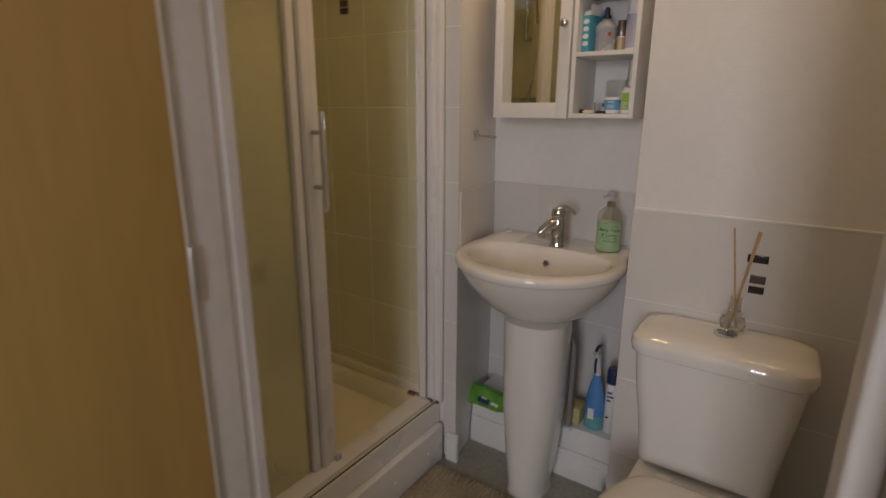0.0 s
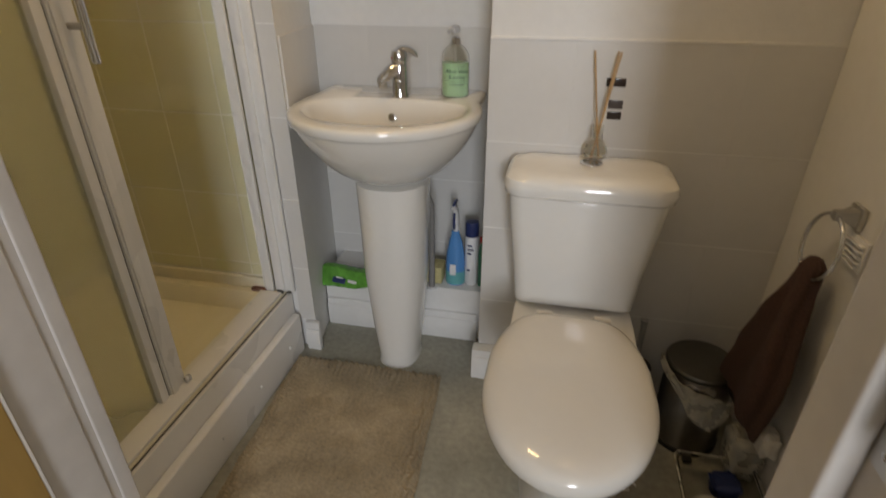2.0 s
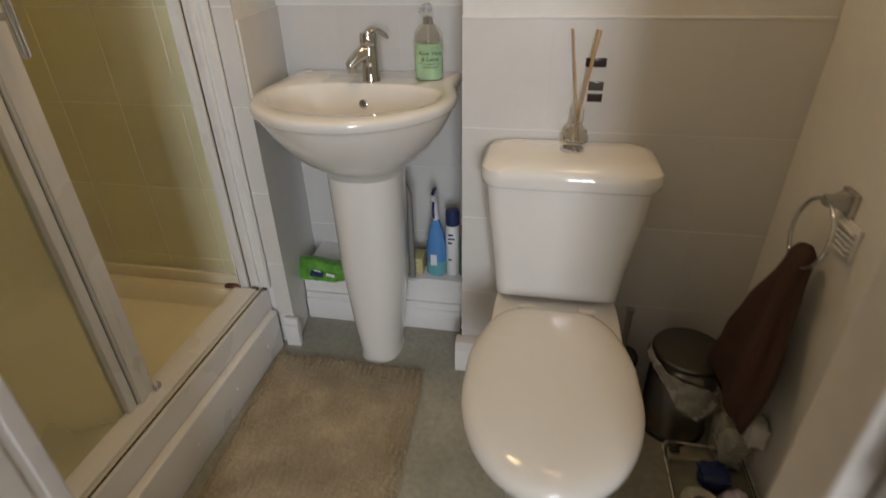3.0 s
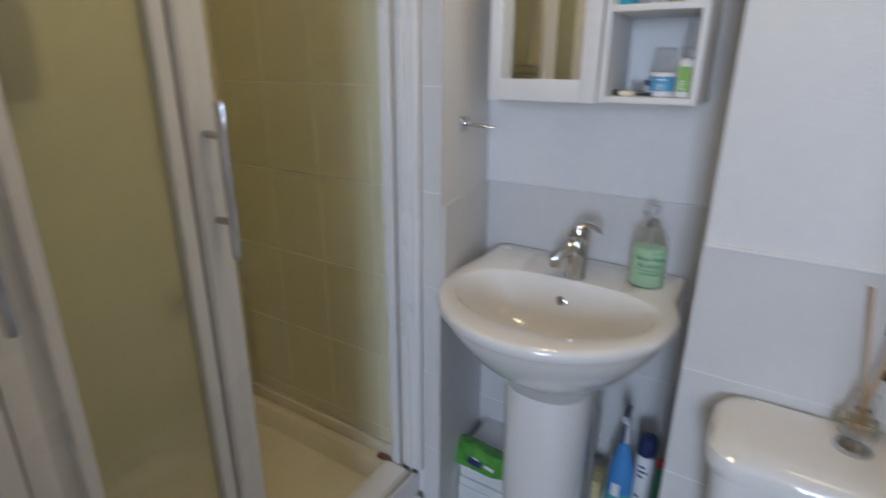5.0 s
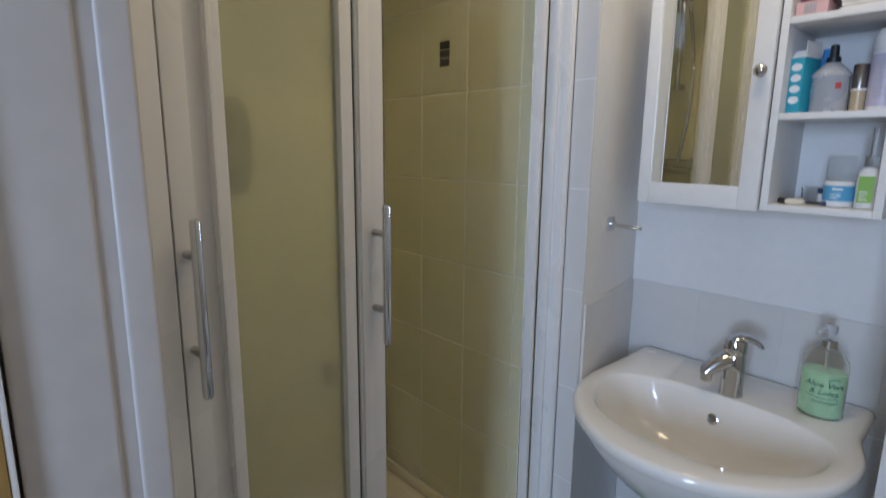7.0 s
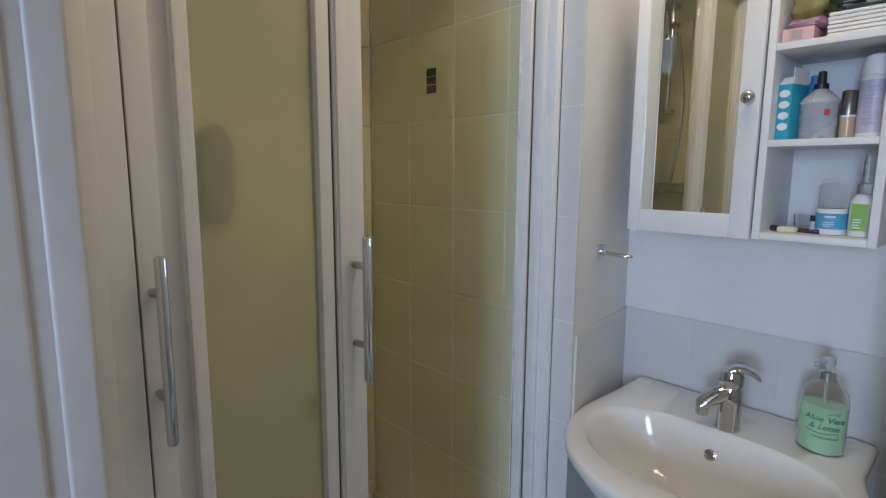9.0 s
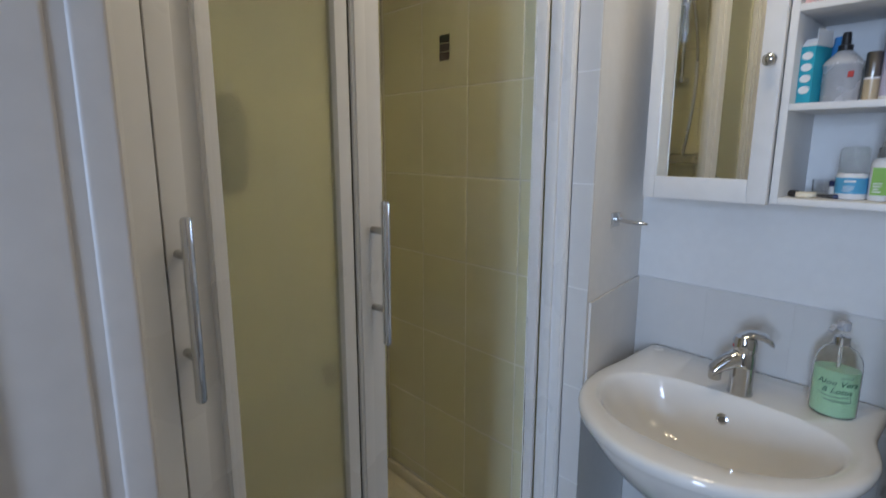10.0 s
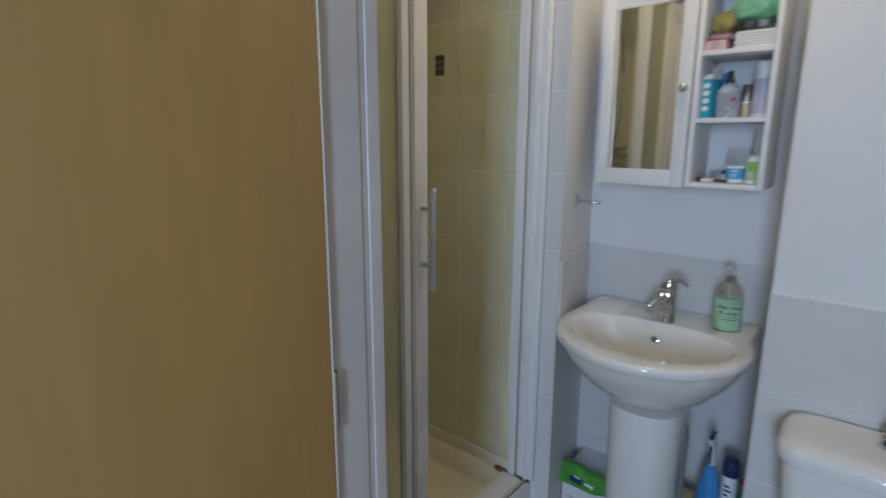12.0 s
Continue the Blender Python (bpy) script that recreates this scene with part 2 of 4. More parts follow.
# ---- structure ----
# bathroom: x -0.72..1.42, y -1.30..0; bedroom beyond the door wall
CEIL = 2.34
floor_bath = setting("floor", box(-0.85, 1.55, -1.345, 0.1, -0.1, 0.0), VINYL, "grey stone-look vinyl bathroom floor", "floor")
setting("floor_bedroom", box(-2.1, 2.5, -4.4, -1.345, -0.1, 0.0), CARPET, "beige carpet on the bedroom floor", "floor")
setting("ceiling", box(-2.1, 2.5, -4.4, 0.2, CEIL, CEIL + 0.1), WHITE_PAINT, "white painted ceiling", "ceiling")
wall_niche = setting("wall_north", box(-0.02, 0.74, 0.006, 0.12, 0, CEIL), WHITE_PAINT, "white painted wall at the back of the basin niche", "wall")
wall_chase = setting("wall_chase", box(0.64, 1.55, -0.350, 0.004, 0, CEIL, 0.004), WHITE_PAINT, "white boxed-out wall behind the toilet, tiled to dado height", "wall")
bm = loft([[(-0.85, -0.350, z), (0.068, -0.350, z), (0.006, 0.004, z), (-0.85, 0.004, z)] for z in (0, CEIL)])
wall_pier = setting("wall_pier", bm, WHITE_PAINT, "white painted pier between shower and basin niche", "wall")
wall_east = setting("wall_east", box(1.42, 1.55, -1.30, -0.352, 0, CEIL), WHITE_PAINT, "white painted side wall beside the toilet", "wall")
wall_west = setting("wall_west", box(-0.85, -0.726, -1.30, -0.352, 0, CEIL), GROUT, "shower side wall of cream tiles", "wall")
bm = box(-2.0, 0.190, -1.437, -1.302, 0, CEIL)
box(1.112, 2.4, -1.437, -1.302, 0, CEIL, into=bm)
box(0.190, 1.112, -1.437, -1.302, 2.06, CEIL, into=bm)
wall_south = setting("wall_south", bm, WHITE_PAINT, "white painted wall with the bathroom doorway", "wall")
wall_shower_end = setting("wall_shower_end", box(-0.72, -0.02, -1.300, -1.296, 0.2, 2.3), GROUT, "tiled shower wall that carries the mixer", "wall")
# bedroom walls stay out of view; their dark tone limits bounce through the doorway
setting("wall_bedroom_west", box(-2.1, -2.0, -4.3, -1.437, 0, CEIL), BEDROOM_PAINT, "unseen bedroom wall, taupe to cut bounce light", "wall")
setting("wall_bedroom_east", box(2.4, 2.5, -4.3, -1.437, 0, CEIL), BEDROOM_PAINT, "unseen bedroom wall, taupe to cut bounce light", "wall")
bm = box(-2.0, 1.02, -4.4, -4.3, 0, CEIL)
box(1.70, 2.4, -4.4, -4.3, 0, CEIL, into=bm)
box(1.02, 1.70, -4.4, -4.3, 0, 0.95, into=bm)
box(1.02, 1.70, -4.4, -4.3, 2.15, CEIL, into=bm)
setting("wall_bedroom_south", bm, BEDROOM_PAINT, "unseen bedroom wall with a window, taupe to cut bounce light", "wall")

window = thing("window_1", (1.36, -4.34, 0.95), "white framed bedroom window with clear panes", "window", kind="structure")
bm = bmesh.new()
for x0, x1, z0, z1 in ((1.02, 1.07, 0.95, 2.15), (1.65, 1.70, 0.95, 2.15), (1.07, 1.65, 0.95, 1.01), (1.07, 1.65, 2.09, 2.15)):
    box(x0, x1, -4.37, -4.31, z0, z1, 0.004, into=bm)
part("window_frame", bm, WOOD_PAINT, window)
pane = part("pane", box(1.07, 1.65, -4.345, -4.335, 1.01, 2.09), WINDOW_GLASS, window)
pane.visible_shadow = False
part("window_sill", box(0.96, 1.76, -4.31, -4.18, 0.92, 0.95, 0.006), WOOD_PAINT, window)


# door lining with stops: hinge side at x 0.253, lock side at x 1.069
lining = thing("door_frame", (0.655, -1.347, 0), "white glossy door lining with planted stops", "door frame", kind="structure")
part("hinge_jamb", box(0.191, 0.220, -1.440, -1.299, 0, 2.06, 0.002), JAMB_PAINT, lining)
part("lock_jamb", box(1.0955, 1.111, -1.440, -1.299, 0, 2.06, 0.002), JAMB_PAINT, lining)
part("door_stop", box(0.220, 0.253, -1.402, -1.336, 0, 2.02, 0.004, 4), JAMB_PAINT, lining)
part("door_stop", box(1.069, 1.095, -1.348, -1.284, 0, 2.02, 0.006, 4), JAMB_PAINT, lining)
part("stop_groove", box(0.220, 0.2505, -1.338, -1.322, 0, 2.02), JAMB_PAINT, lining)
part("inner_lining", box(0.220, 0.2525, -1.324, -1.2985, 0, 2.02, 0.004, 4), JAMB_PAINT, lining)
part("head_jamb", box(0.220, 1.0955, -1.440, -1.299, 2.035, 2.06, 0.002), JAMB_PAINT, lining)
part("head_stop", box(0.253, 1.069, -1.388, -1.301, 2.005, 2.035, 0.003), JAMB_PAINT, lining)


def architrave(x0, x1, z0, z1, y0, y1):
    bm = box(x0, x1, y0, y1, z0, z1, 0.004)
    w = x1 - x0
    box(x0 + w * 0.3, x0 + w * 0.8, y0 - 0.004 if y0 < -1.4 else y0, y1 if y0 < -1.4 else y1 + 0.004, z0 + 0.001, z1 - 0.001, 0.003, into=bm)
    return bm


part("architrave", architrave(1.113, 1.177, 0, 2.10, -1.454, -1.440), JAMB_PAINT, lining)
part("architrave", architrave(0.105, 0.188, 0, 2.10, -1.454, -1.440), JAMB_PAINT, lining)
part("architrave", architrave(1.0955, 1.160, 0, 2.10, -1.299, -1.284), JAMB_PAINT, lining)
plate = part("strike_plate", box(1.0925, 1.0957, -1.384, -1.350, 0.828, 1.010, 0.0008), STEEL, lining, "brushed steel strike plate")
part("latch_hole", box(1.0915, 1.0928, -1.380, -1.361, 0.915, 0.965), BLACK, plate)
part("latch_hole", box(1.0915, 1.0928, -1.380, -1.361, 0.868, 0.907), BLACK, plate)
mounted("screw", lathe(0, 0, [(0.0036, 0), (0.0036, 0.0012), (0.0022, 0.0018)], 12), CHROME, plate, Matrix.Translation((1.0925, -1.365, 0.845)) @ Matrix.Rotation(radians(-90), 4, "Y"))
part("keep_lip", box(1.083, 1.0945, -1.414, -1.384, 0.868, 0.965, 0.003), STEEL, plate)

# the leaf stands open into the bedroom
leaf = thing("door", (0.242, -1.82, 0), "open wooden door with orange-brown veneer and white-painted edge", "door", kind="structure")
part("door_leaf", box(0.222, 0.262, -2.245, -1.409, 0.008, 2.00, 0.002), DOOR_WOOD, leaf)
part("door_edge", box(0.223, 0.261, -1.409, -1.4045, 0.008, 2.00, 0.001), WOOD_PAINT, leaf, "white-painted door edge")
for hz in (0.22, 1.05, 1.80):
    part("hinge", lathe(0.258, -1.4005, [(0.0045, hz - 0.045), (0.0052, hz - 0.040), (0.0052, hz + 0.040), (0.0045, hz + 0.045)], 12), STEEL, leaf, "dull steel butt hinge")

# skirting boards
def skirting(name, x0, x1, y0, y1, label="white moulded skirting board"):
    dx, dy = x1 - x0, y1 - y0
    bm = box(x0, x1, y0, y1, 0, 0.085, 0.003)
    if dx > dy:
        box(x0, x1, y0 + 0.004, y1, 0.083, 0.112, 0.004, into=bm)
    else:
        box(x0 + 0.0, x1 - 0.004, y0, y1, 0.083, 0.112, 0.004, into=bm)
    return setting(name, bm, WOOD_PAINT, label, "skirting")


skirting("baseboard_pier", 0.036, 0.086, -0.374, -0.352)
skirting("baseboard_chase", 0.624, 0.72, -0.402, -0.357)
bm = box(0.045, 0.638, -0.196, 0.002, 0, 0.203, 0.004)
boxing = setting("niche_ledge", bm, WOOD_PAINT, "white boxed pipe ledge under the basin", "ledge")
skirting("baseboard_niche", 0.050, 0.612, -0.212, -0.197)

# ---- shower ----
tray = thing("shower_tray", (-0.36, -0.83, 0), "cream acrylic shower tray on a white panelled riser", "shower tray")
bm = bmesh.new()
X0, X1, Y0, Y1 = -0.722, -0.014, -1.294, -0.358
TZ = 0.230
rings = [rounded(X0, X1, Y0, Y1, TZ - 0.056, 0.01), rounded(X0, X1, Y0, Y1, TZ - 0.008, 0.01), rounded(X0 + 0.006, X1 - 0.006, Y0 + 0.006, Y1 - 0.006, TZ, 0.01),
         rounded(X0 + 0.045, X1 - 0.055, Y0 + 0.045, Y1 - 0.040, TZ, 0.03), rounded(X0 + 0.052, X1 - 0.062, Y0 + 0.052, Y1 - 0.047, TZ - 0.008, 0.03),
         rounded(X0 + 0.075, X1 - 0.083, Y0 + 0.075, Y1 - 0.070, TZ - 0.064, 0.05), rounded(X0 + 0.11, X1 - 0.11, Y0 + 0.11, Y1 - 0.11, TZ - 0.071, 0.05)]
part("basin", loft(rings, True, bm), TRAY_ACRYLIC, tray)
part("riser_panel", box(-0.013, -0.002, -1.297, -0.358, 0.0, TZ - 0.005, 0.002), ALU_WHITE, tray, "grey-white riser panel")
part("lower_board", box(-0.001, 0.026, -1.297, -0.376, 0.0, 0.150, 0.007, 3), ALU_WHITE, tray, "proud lower riser board")
part("seal_strip", box(-0.0145, -0.0115, -1.297, -0.359, TZ - 0.0045, TZ - 0.0015), SEAL, tray, "dark sealant line")
part("upstand", box(-0.720, -0.074, -0.372, -0.3575, TZ + 0.0005, TZ + 0.0415, 0.005), TRAY_ACRYLIC, tray)
for sy in (-0.47, -0.66, -0.86, -1.06):
    mounted("screw_cap", lathe(0, 0, [(0.0055, 0), (0.005, 0.003), (0.003, 0.004)], 12), WHITE_PLASTIC, tray, Matrix.Translation((0.026, sy, 0.075)) @ Matrix.Rotation(radians(90), 4, "Y"))

shower = thing("shower_door", (-0.08, -0.83, TZ), "shower door of frosted glass in white frame, half open", "shower door")
part("bottom_rail", box(-0.098, -0.022, -1.296, -0.390, TZ + 0.0005, TZ + 0.010, 0.003), ALU_WHITE, shower)
part("top_rail", box(-0.100, -0.046, -1.296, -0.366, 2.02, 2.055, 0.004), ALU_WHITE, shower)


def profile(y0, y1, x0, x1, z0=TZ + 0.004, z1=2.02, rib=None):
    bm = box(x0, x1, y0, y1, z0, z1, 0.003)
    if rib:
        box(x1 - 0.001, x1 + 0.005, rib[0], rib[1], z0, z1, 0.002, into=bm)
    return bm


part("wall_profile", profile(-1.297, -1.203, -0.100, -0.050, rib=(-1.256, -1.236)), ALU_WHITE, shower)
bm = box(-0.052, 0.0135, -0.371, -0.357, TZ + 0.001, 2.02, 0.003)
box(-0.088, -0.054, -0.3835, -0.3715, TZ + 0.004, 2.02, 0.003, into=bm)
box(-0.036, -0.016, -0.380, -0.370, TZ + 0.001, 2.02, 0.004, into=bm)
box(-0.008, 0.011, -0.375, -0.370, TZ + 0.001, 2.02, 0.003, into=bm)
part("wall_profile", bm, ALU_WHITE, shower, "white ribbed wall profile")
fixed = part("door_stile", profile(-1.1985, -1.166, -0.094, -0.060), ALU_WHITE, shower)
part("seal", box(-0.085, -0.066, -1.2025, -1.199, TZ + 0.01, 2.01), SEAL, shower)
part("panel_stile", profile(-1.138, -1.114, -0.098, -0.066, rib=(-1.136, -1.127)), ALU_WHITE, shower)
part("recess", box(-0.095, -0.078, -1.166, -1.138, TZ + 0.01, 2.01), ALU_WHITE, shower)
part("panel_stile", profile(-0.920, -0.896, -0.096, -0.066), ALU_WHITE, shower)
part("seal", box(-0.090, -0.070, -0.8955, -0.8915, TZ + 0.01, 2.01), SEAL, shower)
lead = part("door_stile", profile(-0.891, -0.834, -0.094, -0.064, rib=(-0.887, -0.866)), ALU_WHITE, shower)
glass = part("frosted_pane", box(-0.086, -0.081, -1.118, -0.918, TZ + 0.01, 2.015), FROSTED, shower, "frosted glass pane")
glass.visible_shadow = False
clear = part("clear_pane", box(-0.083, -0.079, -0.838, -0.384, TZ + 0.008, 2.019), DOOR_GLASS, shower, "clear glass pane")
clear.visible_shadow = False

part("corner_seal", box(-0.040, -0.017, -0.3885, -0.3805, TZ + 0.001, TZ + 0.013, 0.003), SEAL, shower, "dark perished corner seal")
part("corner_seal", box(-0.006, 0.008, -0.3835, -0.3755, TZ + 0.001, TZ + 0.009, 0.002), SEAL, shower, "dark perished corner seal")
part("bottom_guide", box(-0.0595, -0.050, -0.846, -0.826, TZ + 0.0105, TZ + 0.028, 0.003), HAZY, shower, "cloudy plastic bottom guide")

def bar_handle(y, x_face, parent):
    x = -0.026 if y < -1 else -0.031
    h = part("handle", tube([(x, y, 1.031), (x, y, 1.032), (x, y, 1.036), (x, y, 1.290), (x, y, 1.294), (x, y, 1.295)], [0.003, 0.0062, 0.0078, 0.0078, 0.0062, 0.003], 16), CHROME, parent, "chrome bar handle")
    for z in (1.097, 1.241):
        part("mount", tube([(x_face - 0.002, y - 0.004, z), (x, y, z)], 0.0065, 12), STEEL, h)


bar_handle(-1.180, -0.060, fixed)
bar_handle(-0.853, -0.064, lead)

mixer = thing("shower_mixer", (-0.28, -1.285, 1.345), "chrome bar shower mixer with riser rail and hose", "shower")
bm = tube([(-0.40, -1.245, 1.345), (-0.16, -1.245, 1.345)], 0.021, 18)
part("mixer_body", bm, STEEL, mixer)
for x0, x1 in ((-0.45, -0.402), (-0.245, -0.19)):
    part("control_knob", tube([(x0, -1.245, 1.345), (x0 + 0.006, -1.245, 1.345), (x1 - 0.004, -1.245, 1.345), (x1, -1.245, 1.345)], [0.022, 0.027, 0.027, 0.023], 20), CHROME, mixer)
for x in (-0.38, -0.27):
    part("wall_flange", tube([(x, -1.296, 1.345), (x, -1.25, 1.345)], 0.018, 14), CHROME, mixer)
part("riser_rail", tube([(-0.33, -1.245, 1.66), (-0.33, -1.245, 2.12)], 0.010, 12), CHROME, mixer)
for z in (1.67, 2.10):
    part("rail_bracket", tube([(-0.33, -1.296, z), (-0.33, -1.245, z)], 0.014, 12), CHROME, mixer)
hose = []
for k in range(25):
    s = k / 24
    hose.append((-0.285 + 0.035 * math.sin(s * math.pi * 1.1), -1.225 + 0.01 * math.sin(s * 5), 1.36 + 0.62 * s))
hose += [(-0.29, -1.225, 2.01), (-0.315, -1.222, 2.02)]
part("hose", tube(hose, 0.0075, 8), STEEL, mixer)
part("hand_shower", tube([(-0.33, -1.225, 1.96), (-0.33, -1.20, 2.06), (-0.33, -1.13, 2.11), (-0.33, -1.115, 2.10)], [0.012, 0.013, 0.03, 0.045], 16), CHROME, mixer)

mixer.location.x -= 0.07

rust = part("sealant_stain", box(-0.135, -0.080, -0.392, -0.3725, TZ + 0.001, TZ + 0.012, 0.004), RUST)
tagged(rust, "rust-brown mould stain on sealant at the shower tray corner", "stain")

# ---- basin ----
def basin_outline():
    """Plan of the basin round its middle: flanks, sharp back corners, straight back, half ellipse in front."""
    half_w, back, r = 0.275, 0.275, 0.016
    right = [(half_w - 0.024 * smoothstep(0.0, 0.13, y), y) for y in [(back - r) * k / 11 for k in range(12)]]
    cx = right[-1][0] - r
    right += [(cx + r * math.cos(a), back - r + r * math.sin(a)) for a in (radians(30), radians(60), radians(90))]
    left = [(-half_w + 0.004 * smoothstep(0.0, 0.13, y), y) for y in [(back - r) * k / 11 for k in range(12)]]
    lx = left[-1][0] + r
    left += [(lx - r * math.cos(a), back - r + r * math.sin(a)) for a in (radians(30), radians(60), radians(90))]
    across = [(cx + (lx - cx) * k / 10, back) for k in range(1, 10)]
    front = [(half_w * math.cos(a), 0.285 * math.sin(a)) for a in [math.pi + math.pi * k / 32 for k in range(1, 32)]]
    return right + across + left[::-1] + front


OUTLINE = basin_outline()


def basin_ring(z):
    return [(0.341 + x, -0.280 + y, z) for x, y in OUTLINE]


def bowl_ring(z, s):
    out = []
    for ox, oy in OUTLINE:
        a = math.atan2((oy + 0.02) / 0.27, ox / 0.268)
        c, v = math.cos(a), math.sin(a)
        x = 0.233 * s * math.copysign(abs(c) ** 0.9, c)
        y = (0.185 * v if v < 0 else 0.115 * v ** 0.8 * (1 + 0.10 * abs(c))) * s
        out.append((0.341 + x, -0.305 + y, z))
    return out


basin = thing("basin", (0.335, -0.28, 0), "white china pedestal basin with curved front, in the niche", "basin")
rings = [[(0.341 + (x - 0.341) * k, -0.235 + (y + 0.235) * k2, z) for x, y, z in basin_ring(z0)] for z0, k, k2 in
         ((0.632, 0.36, 0.37), (0.640, 0.43, 0.43), (0.655, 0.535, 0.53), (0.680, 0.645, 0.64), (0.710, 0.745, 0.735), (0.745, 0.835, 0.825), (0.775, 0.900, 0.893), (0.800, 0.942, 0.938), (0.812, 0.958, 0.955), (0.818, 0.970, 0.968), (0.8205, 0.990, 0.988), (0.828, 1.0, 1.0), (0.838, 1.002, 1.002))]
rings = [[(x, min(y, -0.004), z) for x, y, z in r] for r in rings]
rings += [[(0.341 + (x - 0.341) * 0.988, -0.28 + (y + 0.28) * 0.988, z) for x, y, z in basin_ring(0.845)]]
rings += [[(0.341 + (x - 0.341) * 0.965, -0.28 + (y + 0.28) * 0.965, z) for x, y, z in basin_ring(0.848)]]
rings += [bowl_ring(0.8475, 1.03), bowl_ring(0.844, 1.0), bowl_ring(0.832, 0.965), bowl_ring(0.80, 0.89), bowl_ring(0.76, 0.77), bowl_ring(0.73, 0.60), bowl_ring(0.712, 0.38), bowl_ring(0.705, 0.12)]
part("bowl", loft(rings), CERAMIC, basin)
rings = []
for z, w, f in ((0.0, 0.069, 0.086), (0.03, 0.066, 0.083), (0.15, 0.083, 0.090), (0.34, 0.100, 0.098), (0.50, 0.103, 0.100), (0.645, 0.106, 0.104)):
    ring = []
    for k in range(40):
        a = 2 * math.pi * k / 40
        c, s = math.cos(a), math.sin(a)
        ring.append((0.362 + w * math.copysign(abs(c) ** 0.8, c), -0.325 + (f * s if s < 0 else 0.09 * abs(s) ** 0.5), z))
    rings.append(ring)
part("pedestal", loft(rings), CERAMIC, basin)
OVER = Matrix.Translation((0.333, -0.2065, 0.794)) @ Matrix.Rotation(radians(72), 4, "X")
mounted("overflow_ring", lathe(0, 0, [(0.0125, -0.004), (0.0125, 0.002), (0.0085, 0.003), (0.0082, -0.002)], 20, caps=False), CHROME, basin, OVER, "chrome overflow ring")
mounted("overflow_hole", lathe(0, 0, [(0.0085, -0.001), (0.0085, 0.0012)], 20), DARK_STEEL, basin, OVER)
part("waste", lathe(0.335, -0.305, [(0.022, 0.7055), (0.022, 0.709), (0.012, 0.711)], 24), CHROME, basin, "chrome waste")
part("tap_hole_cap", lathe(0.105, -0.045, [(0.013, 0.8465), (0.013, 0.8484), (0.0115, 0.8488)], 20), CERAMIC, basin, "white blanking cap")

tap = thing("basin_tap", (0.348, -0.160, 0.846), "chrome monobloc mixer tap on the basin", "tap")
part("tap_body", lathe(0.348, -0.160, [(0.026, 0.846), (0.0265, 0.850), (0.0245, 0.856), (0.0235, 0.90), (0.024, 0.935), (0.021, 0.945)], 24), CHROME, tap)
SX, SY = -0.72, -0.69
rings = []
for d, z, w, h in ((-0.006, 0.930, 0.020, 0.022), (0.020, 0.928, 0.0205, 0.022), (0.042, 0.918, 0.0195, 0.019), (0.060, 0.905, 0.018, 0.016), (0.068, 0.898, 0.016, 0.013)):
    rings.append([(0.348 + SX * d - SY * w * math.cos(2 * math.pi * k / 18), -0.160 + SY * d + SX * w * math.cos(2 * math.pi * k / 18), z + h * math.sin(2 * math.pi * k / 18)) for k in range(18)])
part("spout", loft(rings), CHROME, tap)
part("aerator", lathe(0.348 + SX * 0.058, -0.160 + SY * 0.058, [(0.0125, 0.880), (0.0135, 0.884), (0.0135, 0.900)], 18), STEEL, tap)
part("lever_cap", lathe(0.348, -0.160, [(0.0225, 0.9455), (0.0245, 0.952), (0.0245, 0.968), (0.021, 0.979), (0.010, 0.984)], 24), CHROME, tap)
rings = []
for d, z, w, h in ((-0.016, 0.972, 0.016, 0.009), (0.004, 0.983, 0.019, 0.010), (0.024, 0.984, 0.019, 0.010), (0.042, 0.977, 0.018, 0.010), (0.054, 0.967, 0.015, 0.009), (0.060, 0.960, 0.008, 0.005)):
    rings.append([(0.348 - SX * d - SY * w * math.cos(2 * math.pi * k / 14), -0.160 - SY * d + SX * w * math.cos(2 * math.pi * k / 14), z + h * math.sin(2 * math.pi * k / 14)) for k in range(14)])
part("lever", loft(rings), CHROME, tap)
mounted("temperature_dot", lathe(0, 0, [(0.003, 0), (0.003, 0.0008)], 10), RED, tap, Matrix.Translation((0.348 + SX * 0.0242, -0.160 + SY * 0.0242, 0.960)) @ Matrix.Rotation(math.atan2(SY, SX), 4, "Z") @ Matrix.Rotation(radians(90), 4, "Y"))

soap = thing("soap_dispenser", (0.509, -0.118, 0.848), "clear pump bottle of green aloe hand soap", "soap dispenser")
bx, by = 0.509, -0.118
part("liquid", lathe(bx, by, [(0.033, 0.850), (0.037, 0.854), (0.037, 0.945), (0.0365, 0.947)], 32, 1.08, 0.80), GREEN_SOAP, soap, "pale green liquid soap")
part("bottle", lathe(bx, by, [(0.034, 0.8485), (0.0385, 0.853), (0.0385, 0.950), (0.036, 0.972), (0.026, 0.988), (0.014, 0.995), (0.014, 0.999), (0.0128, 0.999), (0.0128, 0.9945), (0.025, 0.987), (0.0350, 0.9715), (0.0376, 0.950), (0.0376, 0.8535), (0.0336, 0.8494)], 32, 1.08, 0.80), THIN_CLEAR, soap)
part("dip_tube", tube([(bx, by, 0.9475), (bx, by, 0.9965)], 0.003, 8), WHITE_PLASTIC, soap)
part("collar", lathe(bx, by, [(0.0145, 0.997), (0.0145, 1.014), (0.012, 1.016)], 24), CHROME, soap, "silver collar")
part("pump_stem", lathe(bx, by, [(0.005, 1.015), (0.005, 1.030)], 12), CLEAR, soap)
bm = lathe(bx, by, [(0.011, 1.028), (0.012, 1.032), (0.012, 1.044), (0.008, 1.047)], 16)
